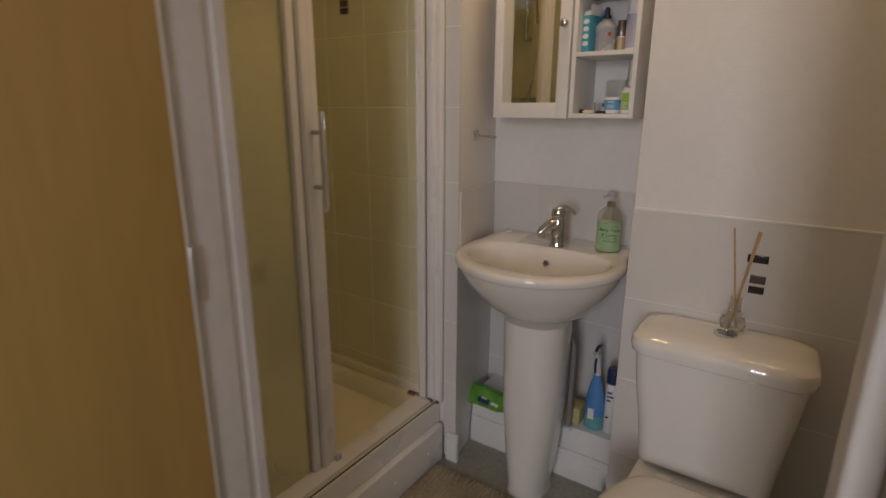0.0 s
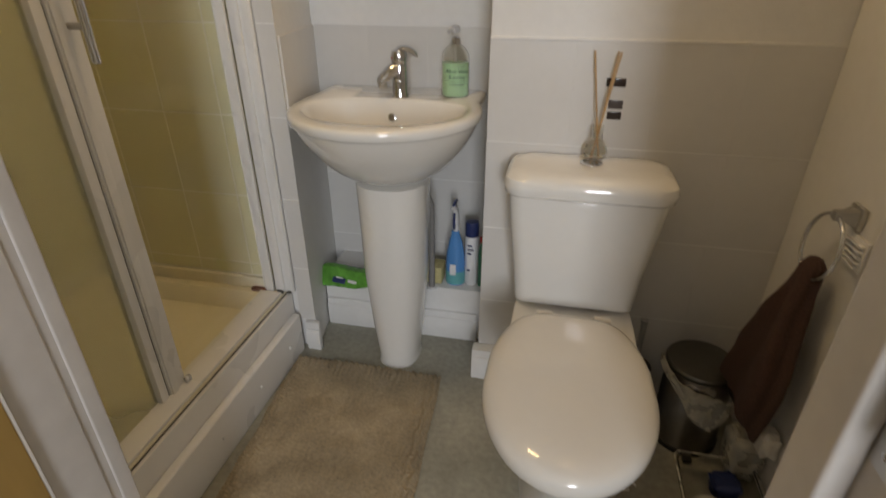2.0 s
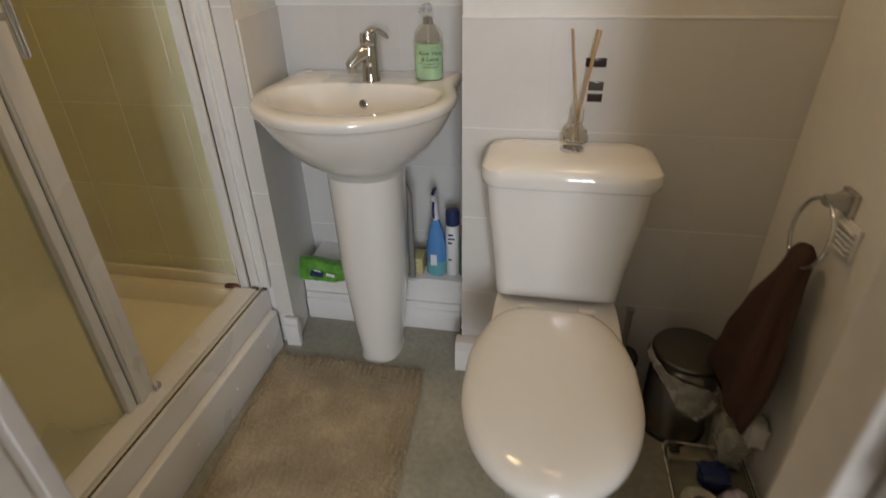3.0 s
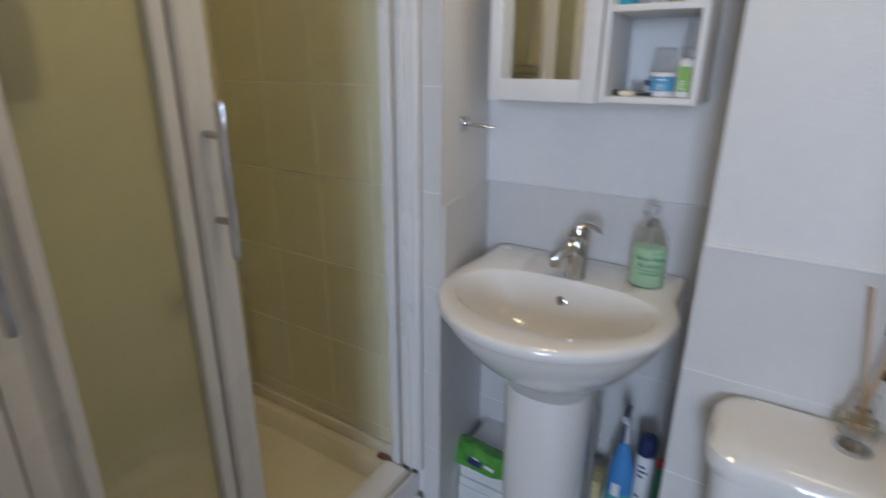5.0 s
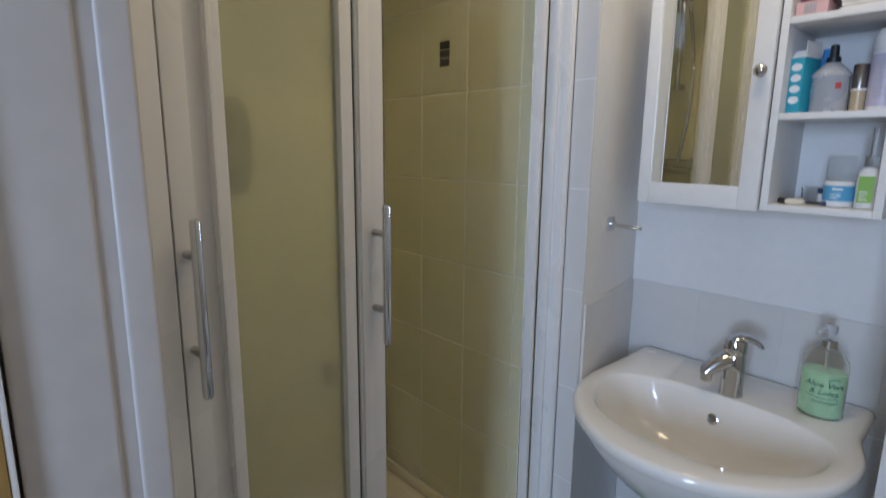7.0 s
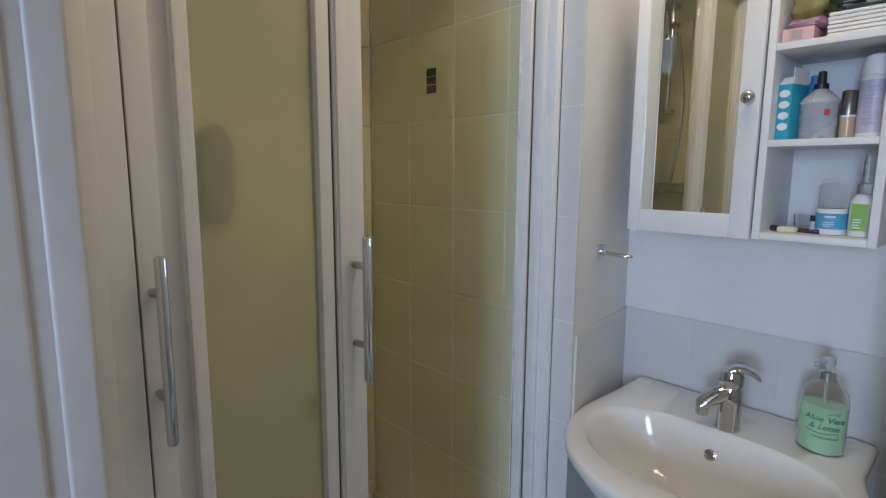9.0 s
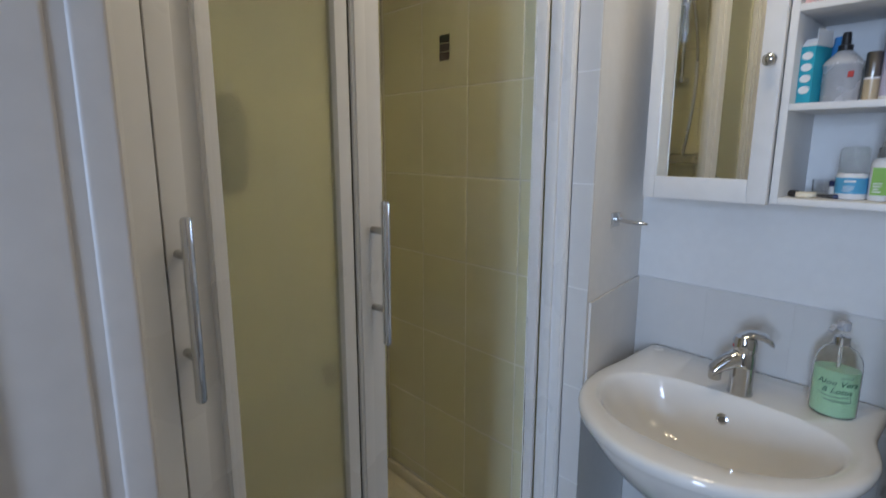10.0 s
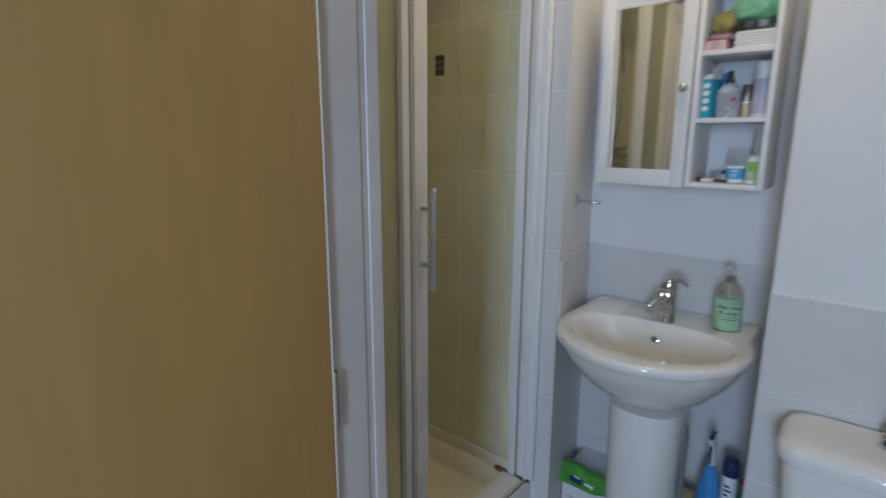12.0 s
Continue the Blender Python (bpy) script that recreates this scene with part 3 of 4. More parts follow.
tube([(bx, by, 1.037), (bx - 0.012, by - 0.022, 1.038), (bx - 0.016, by - 0.032, 1.030)], 0.005, 8, bm)
part("pump_head", bm, HAZY, soap, "cloudy plastic pump head")


def lettering(words, size, parent, material_, at, radius=None, squash=1.0, turn=0.0, name="lettering", depth=0.0004, slant=0.0):
    """Built-in font as a mesh; wrapped round an upright axis when a radius is given."""
    cu = bpy.data.curves.new(name, "FONT")
    cu.body, cu.size, cu.extrude, cu.align_x, cu.resolution_u, cu.shear = words, size, depth, "CENTER", 3, slant
    tmp = new("temporary", cu)
    dg = bpy.context.evaluated_depsgraph_get()
    me = bpy.data.meshes.new_from_object(tmp.evaluated_get(dg))
    bpy.data.objects.remove(tmp)
    for v in me.vertices:
        x, y, z = v.co
        if radius:
            a = x / radius + radians(turn)
            r = radius + z + depth
            v.co = (at[0] + r * 1.08 * math.sin(a), at[1] - r * 0.80 * math.cos(a), at[2] + y)
        else:
            ca, sa = math.cos(radians(turn)), math.sin(radians(turn))
            v.co = (at[0] + x * ca + z * sa, at[1] + x * sa - (z + depth) * ca, at[2] + y)
        v.co -= place(parent)
    me.materials.append(material_)
    ob = new(name, me)
    ob.parent = parent
    return ob


lettering("Aloe Vera", 0.0165, soap, INK, (bx, by, 0.919), 0.0390, turn=12, slant=0.3)
lettering("& Lotus", 0.0155, soap, INK, (bx, by, 0.903), 0.0390, turn=12, slant=0.3)


def flourish(points):
    """Thin ink swirl on the bottle's face: (across, height) pairs."""
    pts = []
    for a, z in points:
        b = a / 0.039 + radians(12)
        pts.append((bx + 0.0391 * 1.08 * math.sin(b), by - 0.0391 * 0.80 * math.cos(b), z))
    part("flourish", tube(pts, 0.0006, 6), INK, soap)


flourish([(-0.030 + 0.052 * k / 12, 0.8985 - 0.004 * math.sin(math.pi * k / 12)) for k in range(13)] + [(0.024, 0.894), (0.025, 0.889), (0.022, 0.886), (0.018, 0.888), (0.020, 0.891)])
flourish([(0.004 + 0.018 * k / 8, 0.9345 + 0.004 * math.sin(math.pi * 0.9 * k / 8)) for k in range(9)] + [(0.024, 0.941), (0.019, 0.942)])
lettering("HANDWASH", 0.0065, soap, INK, (bx, by, 0.884), 0.0390, turn=12)

# ---- mirror cabinet ----
CX0, CX1, CX2 = 0.104, 0.371, 0.570
CZ0, CZ1, CY = 1.276, 1.845, -0.196
cab = thing("mirror_cabinet", (0.34, -0.10, CZ0), "white wall cabinet with mirrored door and open shelves", "cabinet")
part("side_panel", box(CX0 + 0.004, CX0 + 0.018, CY + 0.021, 0.005, CZ0, CZ1, 0.001), WOOD_PAINT, cab)
part("side_panel", box(CX1 + 0.000, CX1 + 0.014, CY + 0.002, 0.005, CZ0, CZ1, 0.001), WOOD_PAINT, cab)
part("side_panel", box(CX2 - 0.014, CX2, CY, 0.005, CZ0, CZ1, 0.001), WOOD_PAINT, cab)
part("base_panel", box(CX0 + 0.018, CX1, CY + 0.021, 0.005, CZ0, CZ0 + 0.014, 0.001), WOOD_PAINT, cab)
part("top_panel", box(CX0 + 0.018, CX2 - 0.014, CY + 0.021, 0.005, CZ1 - 0.014, CZ1 - 0.0005, 0.001), WOOD_PAINT, cab)
part("back_panel", box(CX0 + 0.018, CX2 - 0.014, -0.004, 0.004, CZ0 + 0.001, CZ1 - 0.014), WOOD_PAINT, cab)
SHELVES = (CZ0, 1.457, 1.637)
for z in SHELVES:
    part("shelf", box(CX1 + 0.0145, CX2 - 0.0145, CY + 0.001, -0.0045, z + 0.0005, z + 0.0135, 0.001), WOOD_PAINT, cab)
door = part("door", box(CX0, CX0 + 0.027, CY, CY + 0.018, CZ0 - 0.002, CZ1, 0.002), WOOD_PAINT, cab, "white mirrored cabinet door")
part("door_rail", box(CX1 - 0.040, CX1 - 0.002, CY, CY + 0.018, CZ0 - 0.002, CZ1, 0.002), WOOD_PAINT, door)
part("door_rail", box(CX0 + 0.027, CX1 - 0.040, CY + 0.0006, CY + 0.018, CZ0 - 0.002, CZ0 + 0.047, 0.002), WOOD_PAINT, door)
part("door_rail", box(CX0 + 0.027, CX1 - 0.040, CY + 0.0006, CY + 0.018, 1.790, CZ1, 0.002), WOOD_PAINT, door)
part("mirror_glass", box(CX0 + 0.025, CX1 - 0.038, CY + 0.005, CY + 0.009, CZ0 + 0.044, 1.793), MIRROR, door, "mirror glass")
bm = lathe(0, 0, [(0.006, 0.0), (0.005, 0.008), (0.007, 0.011), (0.0125, 0.016), (0.0125, 0.020), (0.009, 0.0245), (0.003, 0.026)], 20)
mounted("knob", bm, CHROME, door, Matrix.Translation((0.353, CY, 1.553)) @ Matrix.Rotation(radians(90), 4, "X"), "chrome knob")
# the door stands ajar by a degree
pivot = Vector((CX0, CY + 0.018, 0)) - place(cab)
door.matrix_basis = Matrix.Translation(pivot) @ Matrix.Rotation(radians(-2.1), 4, "Z") @ Matrix.Translation(-pivot)


def bottle(name, label, category, x, y, z, profile_, material_, cap=None, cap_material=None, label_band=None, band_material=None, sx=1.0, sy=1.0):
    t = thing(name, (x, y, z), label, category)
    part("body", lathe(x, y, [(r, z + h) for r, h in profile_], 24, sx, sy), material_, t)
    if cap:
        part("cap", lathe(x, y, [(r, z + h) for r, h in cap], 20, sx, sy), cap_material, t)
    if label_band:
        r, h0, h1 = label_band
        part("label", lathe(x, y, [(r, z + h0), (r, z + h1)], 24, sx, sy, caps=False), band_material, t)
    return t


def bars(parent, material_, x0, x1, y, z, n, step, height=0.0012, radius=0.0):
    """Small lines of print that cannot be read."""
    for k in range(n):
        w = (x1 - x0) * (1 - 0.25 * (k % 3 == 2))
        part("print", box(x0, x0 + w, y - 0.0006, y, z - k * step - height, z - k * step), material_, parent)


Z2, Z1, Z0 = SHELVES[1] + 0.0135, SHELVES[2] + 0.0135, SHELVES[0] + 0.0135
# middle shelf
carton = thing("carton", (0.400, -0.135, Z2), "tall teal cardboard carton with an open lid", "carton")
part("box", box(0.386, 0.412, -0.160, -0.105, Z2 + 0.001, Z2 + 0.108, 0.001), TEAL, carton)
bm = bmesh.new()
loft([[(0.386, -0.160, Z2 + 0.108), (0.412, -0.160, Z2 + 0.108), (0.412, -0.105, Z2 + 0.108), (0.386, -0.105, Z2 + 0.108)],
      [(0.392, -0.155, Z2 + 0.121), (0.410, -0.155, Z2 + 0.121), (0.410, -0.110, Z2 + 0.121), (0.392, -0.110, Z2 + 0.121)]], True, bm)
part("top", bm, WHITE_PLASTIC, carton, "white folded top")
part("flap", box(0.411, 0.4125, -0.157, -0.108, Z2 + 0.108, Z2 + 0.138), WHITE_PLASTIC, carton)
for k in range(4):
    mounted("emblem", lathe(0, 0, [(0.0085, -0.0004), (0.0085, 0.0006)], 20, 1.2, 0.85), WHITE_PLASTIC, carton, Matrix.Translation((0.399, -0.1602, Z2 + 0.090 - 0.021 * k)) @ Matrix.Rotation(radians(90), 4, "X"))
carton.rotation_euler.z = radians(-15)
carton.location.x += 0.005
bottle("blue_bottle", "translucent dark blue bottle behind the carton", "bottle", 0.430, -0.075, Z2, [(0.020, 0.001), (0.021, 0.004), (0.021, 0.10), (0.012, 0.118), (0.012, 0.13)], BLUE_LIQUID, sx=0.9)
spray = bottle("spray_bottle", "squat translucent spray bottle with black nozzle", "bottle", 0.449, -0.125, Z2,
               [(0.029, 0.001), (0.031, 0.004), (0.031, 0.066), (0.0325, 0.068), (0.0325, 0.073), (0.028, 0.080), (0.016, 0.092), (0.012, 0.096)], HAZY,
               [(0.012, 0.096), (0.012, 0.106), (0.008, 0.108), (0.007, 0.128), (0.005, 0.130)], BLACK)
bars(spray, GREY_TEXT, 0.432, 0.460, -0.1568, Z2 + 0.058, 9, 0.006)
part("emblem", box(0.463, 0.472, -0.1525, -0.150, Z2 + 0.045, Z2 + 0.056), RED, spray)
bottle("small_bottle", "small clear bottle with dark metallic top and amber contents", "bottle", 0.4945, -0.120, Z2, [(0.012, 0.001), (0.0125, 0.003), (0.0125, 0.042), (0.010, 0.044)], AMBER,
       [(0.0125, 0.0445), (0.0125, 0.050), (0.0125, 0.088), (0.011, 0.090)], DARK_STEEL, (0.0128, 0.041, 0.0445), WHITE_PLASTIC)
lil = bottle("tall_bottle", "tall white aerosol with lilac label", "bottle", 0.530, -0.115, Z2, [(0.022, 0.001), (0.0235, 0.004), (0.0235, 0.108), (0.022, 0.112), (0.021, 0.114)], WHITE_PLASTIC,
             [(0.0225, 0.114), (0.0225, 0.132), (0.018, 0.148), (0.010, 0.152)], WHITE_PLASTIC, (0.0238, 0.010, 0.104), LILAC)
bars(lil, GREY_TEXT, 0.518, 0.540, -0.1395, Z2 + 0.092, 10, 0.007)

# bottom shelf
soapbar = tagged(part("soap_bar", lathe(0.420, -0.150, [(0.017, Z0 + 0.0005), (0.020, Z0 + 0.003), (0.020, Z0 + 0.009), (0.017, Z0 + 0.0115)], 24, 1.0, 0.75), CREAM_SOAP), "round cream soap bar on the cabinet shelf", "soap")
tagged(part("bottle_cap", tube([(0.395, -0.150, Z0 + 0.0072), (0.408, -0.158, Z0 + 0.0072)], 0.0065, 14), BLACK), "small black bottle cap lying on the shelf", "cap")
brush = thing("make_up_brush", (0.45, -0.145, Z0), "short black make-up brush lying on the shelf", "brush")
part("handle", tube([(0.442, -0.160, Z0 + 0.005), (0.466, -0.150, Z0 + 0.005)], [0.002, 0.004], 10), BLACK, brush)
part("bristles", tube([(0.466, -0.150, Z0 + 0.005), (0.476, -0.146, Z0 + 0.006)], [0.004, 0.006], 10), NAVY, brush)
bottle("glass_pot", "small clear glass pot on the cabinet shelf", "pot", 0.437, -0.085, Z0, [(0.016, 0.001), (0.020, 0.004), (0.0215, 0.034), (0.0195, 0.034), (0.018, 0.010), (0.004, 0.008)], CLEAR)
bottle("little_jar", "tiny white jar with dark lid", "jar", 0.458, -0.100, Z0, [(0.009, 0.001), (0.010, 0.003), (0.010, 0.022)], WHITE_PLASTIC, [(0.0105, 0.022), (0.0105, 0.033)], NAVY)
cleanser = bottle("cleanser_bottle", "clear capped bottle with blue label", "bottle", 0.489, -0.130, Z0, [(0.024, 0.001), (0.0255, 0.004), (0.0255, 0.045), (0.023, 0.050)], WHITE_PLASTIC,
       [(0.0235, 0.0505), (0.0235, 0.094), (0.019, 0.099)], THIN_CLEAR, (0.0258, 0.012, 0.042), SKYBLUE)
bars(cleanser, WHITE_PLASTIC, 0.482, 0.500, -0.1558, Z0 + 0.037, 1, 0.005, 0.003)
bars(cleanser, WHITE_PLASTIC, 0.480, 0.498, -0.1558, Z0 + 0.026, 3, 0.004)
pump = bottle("pump_bottle", "slim white pump bottle with lime label", "bottle", 0.534, -0.135, Z0, [(0.017, 0.001), (0.0185, 0.004), (0.0185, 0.070), (0.012, 0.078), (0.009, 0.080)], WHITE_PLASTIC,
              [(0.011, 0.080), (0.011, 0.098), (0.005, 0.100), (0.0045, 0.150)], CLEAR)
part("label", box(0.522, 0.546, -0.1544, -0.1525, Z0 + 0.012, Z0 + 0.062), LIME, pump)
bars(pump, WHITE_PLASTIC, 0.525, 0.538, -0.1548, Z0 + 0.034, 4, 0.005, 0.002)

# top shelf
pinkbox = tagged(part("pink_box", box(0.388, 0.440, -0.178, -0.100, Z1 + 0.001, Z1 + 0.027, 0.002), PINK), "flat pink cardboard box with a barcode", "box")
bc = thing("barcode_label", (0.41, -0.179, Z1), "white barcode label on the pink box", "label")
for k in range(7):
    part("print", box(0.402 + 0.003 * k, 0.4035 + 0.003 * k + 0.0006 * (k % 2), -0.1792, -0.1786, Z1 + 0.005, Z1 + 0.023), GREY_TEXT, bc)


def crumple(x0, x1, y0, y1, z0, z1, amount, seed, material_, name, label, category, n=12):
    """A soft packet with creases."""
    bm = bmesh.new()
    bmesh.ops.create_uvsphere(bm, u_segments=n * 2, v_segments=n, radius=1)
    for v in bm.verts:
        p = v.co.copy()
        q = Vector([math.copysign(abs(c) ** 0.6, c) for c in p])
        d = 1 + amount * noise.noise(p * 2.3 + Vector((seed, 0, 0))) + amount * 0.5 * noise.noise(p * 6 + Vector((0, seed, 0)))
        q *= d
        v.co = ((x0 + x1) / 2 + q.x * (x1 - x0) / 2, (y0 + y1) / 2 + q.y * (y1 - y0) / 2, max(z0, (z0 + z1) / 2 + q.z * (z1 - z0) / 2))
    return tagged(part(name, bm, material_, smooth=60), label, category)


crumple(0.390, 0.455, -0.172, -0.100, Z1 + 0.028, Z1 + 0.045, 0.35, 3, MAUVE, "mauve_packet", "flattened mauve plastic packet on the pink box", "packet")
crumple(0.392, 0.452, -0.165, -0.060, Z1 + 0.044, Z1 + 0.105, 0.35, 9, OLIVE, "olive_cloth", "crumpled olive and yellow cloth on the top shelf", "cloth")
pads = thing("cotton_pads", (0.50, -0.12, Z1), "stack of white cotton squares in a clear pack", "cotton pads")
for k in range(6):
    part("pad", box(0.459 + 0.001 * (k % 2), 0.552, -0.178, -0.085, Z1 + 0.001 + 0.0072 * k, Z1 + 0.0075 + 0.0072 * k, 0.0025), COTTON, pads)
clear_box = tagged(part("clear_box", box(0.470, 0.545, -0.172, -0.095, Z1 + 0.046, Z1 + 0.070, 0.003), THIN_CLEAR), "small clear plastic box with printed label", "box")
bars(clear_box, GREY_TEXT, 0.478, 0.496, -0.1722, Z1 + 0.066, 3, 0.006)
for k in range(8):
    part("print", box(0.512 + 0.0028 * k, 0.5134 + 0.0028 * k, -0.1728, -0.1721, Z1 + 0.050, Z1 + 0.066), GREY_TEXT, clear_box)
crumple(0.440, 0.556, -0.180, -0.060, Z1 + 0.072, Z1 + 0.128, 0.22, 14, MINT, "mint_packet", "mint green soft packet on the top shelf", "packet")

# wire holder on the slanting niche wall
rail = thing("towel_holder", (0.045, -0.215, 1.214), "small chrome wire loop holder on the niche wall", "holder")
part("rose", box(0.036, 0.052, -0.234, -0.200, 1.197, 1.231, 0.002), STEEL, rail)
part("post", box(0.051, 0.064, -0.225, -0.209, 1.207, 1.221, 0.003), CHROME, rail)
loop = [(0.060, -0.224, 1.213), (0.090, -0.228, 1.212), (0.118, -0.226, 1.211), (0.130, -0.217, 1.211), (0.118, -0.208, 1.211), (0.090, -0.206, 1.212), (0.060, -0.210, 1.213)]
part("wire_loop", tube(loop, 0.0032, 10), CHROME, rail, "chrome wire loop")

# ---- toilet ----
toilet = thing("toilet", (0.906, -0.75, 0), "white close-coupled toilet with closed seat lid", "toilet")
TX = 0.906
rings = [rounded(0.752, 1.060, -0.520, -0.362, 0.398, 0.03), rounded(0.742, 1.070, -0.528, -0.362, 0.50, 0.035), rounded(0.728, 1.086, -0.540, -0.362, 0.62, 0.035), rounded(0.721, 1.096, -0.545, -0.362, 0.709, 0.035)]
part("cistern", loft(rings), CERAMIC, toilet)
rings = [rounded(0.718, 1.099, -0.548, -0.361, 0.707, 0.04), rounded(0.710, 1.107, -0.562, -0.358, 0.716, 0.05), rounded(0.708, 1.109, -0.566, -0.357, 0.735, 0.05),
         rounded(0.711, 1.106, -0.561, -0.359, 0.752, 0.05), rounded(0.722, 1.095, -0.545, -0.364, 0.763, 0.05), rounded(0.745, 1.075, -0.52, -0.38, 0.7675, 0.045), rounded(0.80, 1.02, -0.48, -0.42, 0.769, 0.025)]
part("cistern_lid", loft(rings), CERAMIC, toilet)
button = part("flush_button", lathe(0.910, -0.443, [(0.027, 0.7675), (0.027, 0.7725), (0.021, 0.7745), (0.0205, 0.7725)], 28), CHROME, toilet, "chrome dual flush button")
part("button_split", box(0.9095, 0.9105, -0.463, -0.423, 0.7725, 0.7745), BLACK, button)


def seat_ring(z, k, n=64):
    out = []
    for i in range(n):
        a = 2 * math.pi * i / n
        c, s = math.cos(a), math.sin(a)
        if s < 0:
            x, y = 0.176 * c, 0.238 * s
        else:
            e = 0.5
            x, y = 0.176 * math.copysign(abs(c) ** e, c), 0.265 * abs(s) ** e
            x *= 1 - 0.14 * smoothstep(0.05, 0.26, y)
        out.append((0.894 + x * k, -0.872 + y * k, z))
    return out


part("seat", loft([seat_ring(0.390, 0.95), seat_ring(0.392, 0.972), seat_ring(0.399, 0.980), seat_ring(0.401, 0.972)]), SEAT_PLASTIC, toilet)
part("seat_lid", loft([seat_ring(0.402, 0.978), seat_ring(0.404, 0.994), seat_ring(0.412, 1.0), seat_ring(0.423, 0.994), seat_ring(0.432, 0.970), seat_ring(0.439, 0.915), seat_ring(0.444, 0.80), seat_ring(0.447, 0.58), seat_ring(0.448, 0.25)]), SEAT_PLASTIC, toilet, "glossy closed seat lid")
for hx in (0.835, 0.977):
    part("hinge", tube([(hx - 0.02, -0.590, 0.413), (hx + 0.02, -0.590, 0.413)], 0.010, 14), SEAT_PLASTIC, toilet)


def pan_ring(z, half, y_front, y_back, n=48):
    out = []
    yc = (y_front + y_back) / 2
    for i in range(n):
        a = 2 * math.pi * i / n
        c, s = math.cos(a), math.sin(a)
        e = 1.0 if s < 0 else 0.45
        out.append((TX + half * math.copysign(abs(c) ** (0.9 if s < 0 else e), c), yc + (yc - y_front) * (s if s < 0 else abs(s) ** e), z))
    return out


part("pan", loft([pan_ring(0.0, 0.098, -0.965, -0.40), pan_ring(0.02, 0.094, -0.955, -0.40), pan_ring(0.12, 0.090, -0.930, -0.40), pan_ring(0.20, 0.100, -0.955, -0.38), pan_ring(0.27, 0.120, -1.00, -0.37),
                  pan_ring(0.33, 0.140, -1.05, -0.365), pan_ring(0.372, 0.152, -1.080, -0.36), pan_ring(0.386, 0.153, -1.082, -0.36), pan_ring(0.3895, 0.147, -1.075, -0.365)]), CERAMIC, toilet)
for sx in (-1, 1):
    part("bolt_cap", lathe(TX + sx * 0.101, -0.72, [(0.012, 0.0), (0.012, 0.010), (0.006, 0.016)], 14), WHITE_PLASTIC, toilet)

reeds = thing("reed_diffuser", (0.919, -0.400, 0.769), "small clear glass reed diffuser with brown sticks", "reed diffuser")
part("bottle", lathe(0.919, -0.400, [(0.018, 0.7695), (0.027, 0.775), (0.029, 0.788), (0.024, 0.804), (0.014, 0.815), (0.0125, 0.850), (0.014, 0.853), (0.0115, 0.853), (0.0105, 0.818)], 24), THIN_CLEAR, reeds)
part("oil", lathe(0.919, -0.400, [(0.016, 0.772), (0.025, 0.777), (0.0265, 0.786), (0.024, 0.796)], 24), THIN_CLEAR, reeds, "clear scented oil")
for x, y in ((0.944, -0.378), (0.949, -0.388), (0.890, -0.372)):
    part("stick", tube([(0.919 - (x - 0.919) * 0.25, -0.400, 0.776), (x, y, 1.020)], 0.0022, 8), REED, reeds)

# ---- right-hand corner ----
ring = thing("towel_ring", (1.415, -0.630, 0.757), "chrome towel ring on the side wall", "towel ring")
part("wall_plate", box(1.408, 1.4195, -0.654, -0.606, 0.734, 0.780, 0.004), STEEL, ring)
rings = [[(x, -0.630 - h, 0.757 - h), (x, -0.630 + h, 0.757 - h), (x, -0.630 + h, 0.757 + h), (x, -0.630 - h, 0.757 + h)] for x, h in ((1.408, 0.017), (1.390, 0.010), (1.372, 0.009))]
part("arm", loft(rings), STEEL, ring)
hoop = [(1.378 - 0.008 * (1 - math.cos(a)), -0.630 + 0.070 * math.sin(a), 0.686 + 0.070 * math.cos(a)) for a in [2 * math.pi * k / 48 for k in range(49)]]
part("hoop", tube(hoop, 0.0042, 10), CHROME, ring)

# hanging towel: gathered in the hoop, fanning out below
bm = bmesh.new()
rows = []
for i in range(34):
    s = i / 33
    z = 0.640 - 0.395 * s
    half = 0.030 + 0.095 * smoothstep(0.0, 0.85, s)
    row = []
    for j in range(41):
        u = 2 * math.pi * j / 40
        fold = 0.010 * smoothstep(0.05, 0.4, s) * math.sin(5 * u + 1.3 * s) + 0.006 * noise.noise(Vector((math.cos(u) * 2, math.sin(u) * 2, s * 5)))
        thick = 0.024 + 0.010 * math.sin(s * 3) + fold
        row.append((1.372 - 0.035 * s - abs(0.012 * s) + thick * math.cos(u), -0.628 + 0.02 * s + (half + fold) * math.sin(u), z + 0.022 * s * math.sin(u * 2 + 1)))
    rows.append(row[:-1])
top = [[(1.372 + (x - 1.372) * k, -0.628 + (y + 0.628) * k, 0.640 + h) for x, y, z in rows[0]] for k, h in ((0.25, 0.020), (0.65, 0.014))]
towel = tagged(part("towel", loft(top + rows), TOWEL, smooth=70), "dark brown towel hanging gathered through the towel ring", "towel")

bin_ = thing("pedal_bin", (1.262, -0.505, 0), "small brushed steel pedal bin lined with a plastic bag", "bin")
part("drum", lathe(1.262, -0.505, [(0.086, 0.012), (0.086, 0.245), (0.084, 0.248)], 36), DARK_STEEL, bin_)
part("base_ring", lathe(1.262, -0.505, [(0.090, 0.0), (0.090, 0.014), (0.086, 0.016)], 36), BLACK, bin_)
part("lid", lathe(1.262, -0.505, [(0.088, 0.252), (0.091, 0.256), (0.091, 0.264), (0.087, 0.268), (0.060, 0.2695), (0.02, 0.270)], 36), BIN_LID, bin_, "flat dark steel lid")
part("pedal", box(1.235, 1.265, -0.625, -0.585, 0.010, 0.018, 0.003), BLACK, bin_)
bm = bmesh.new()
rows = []
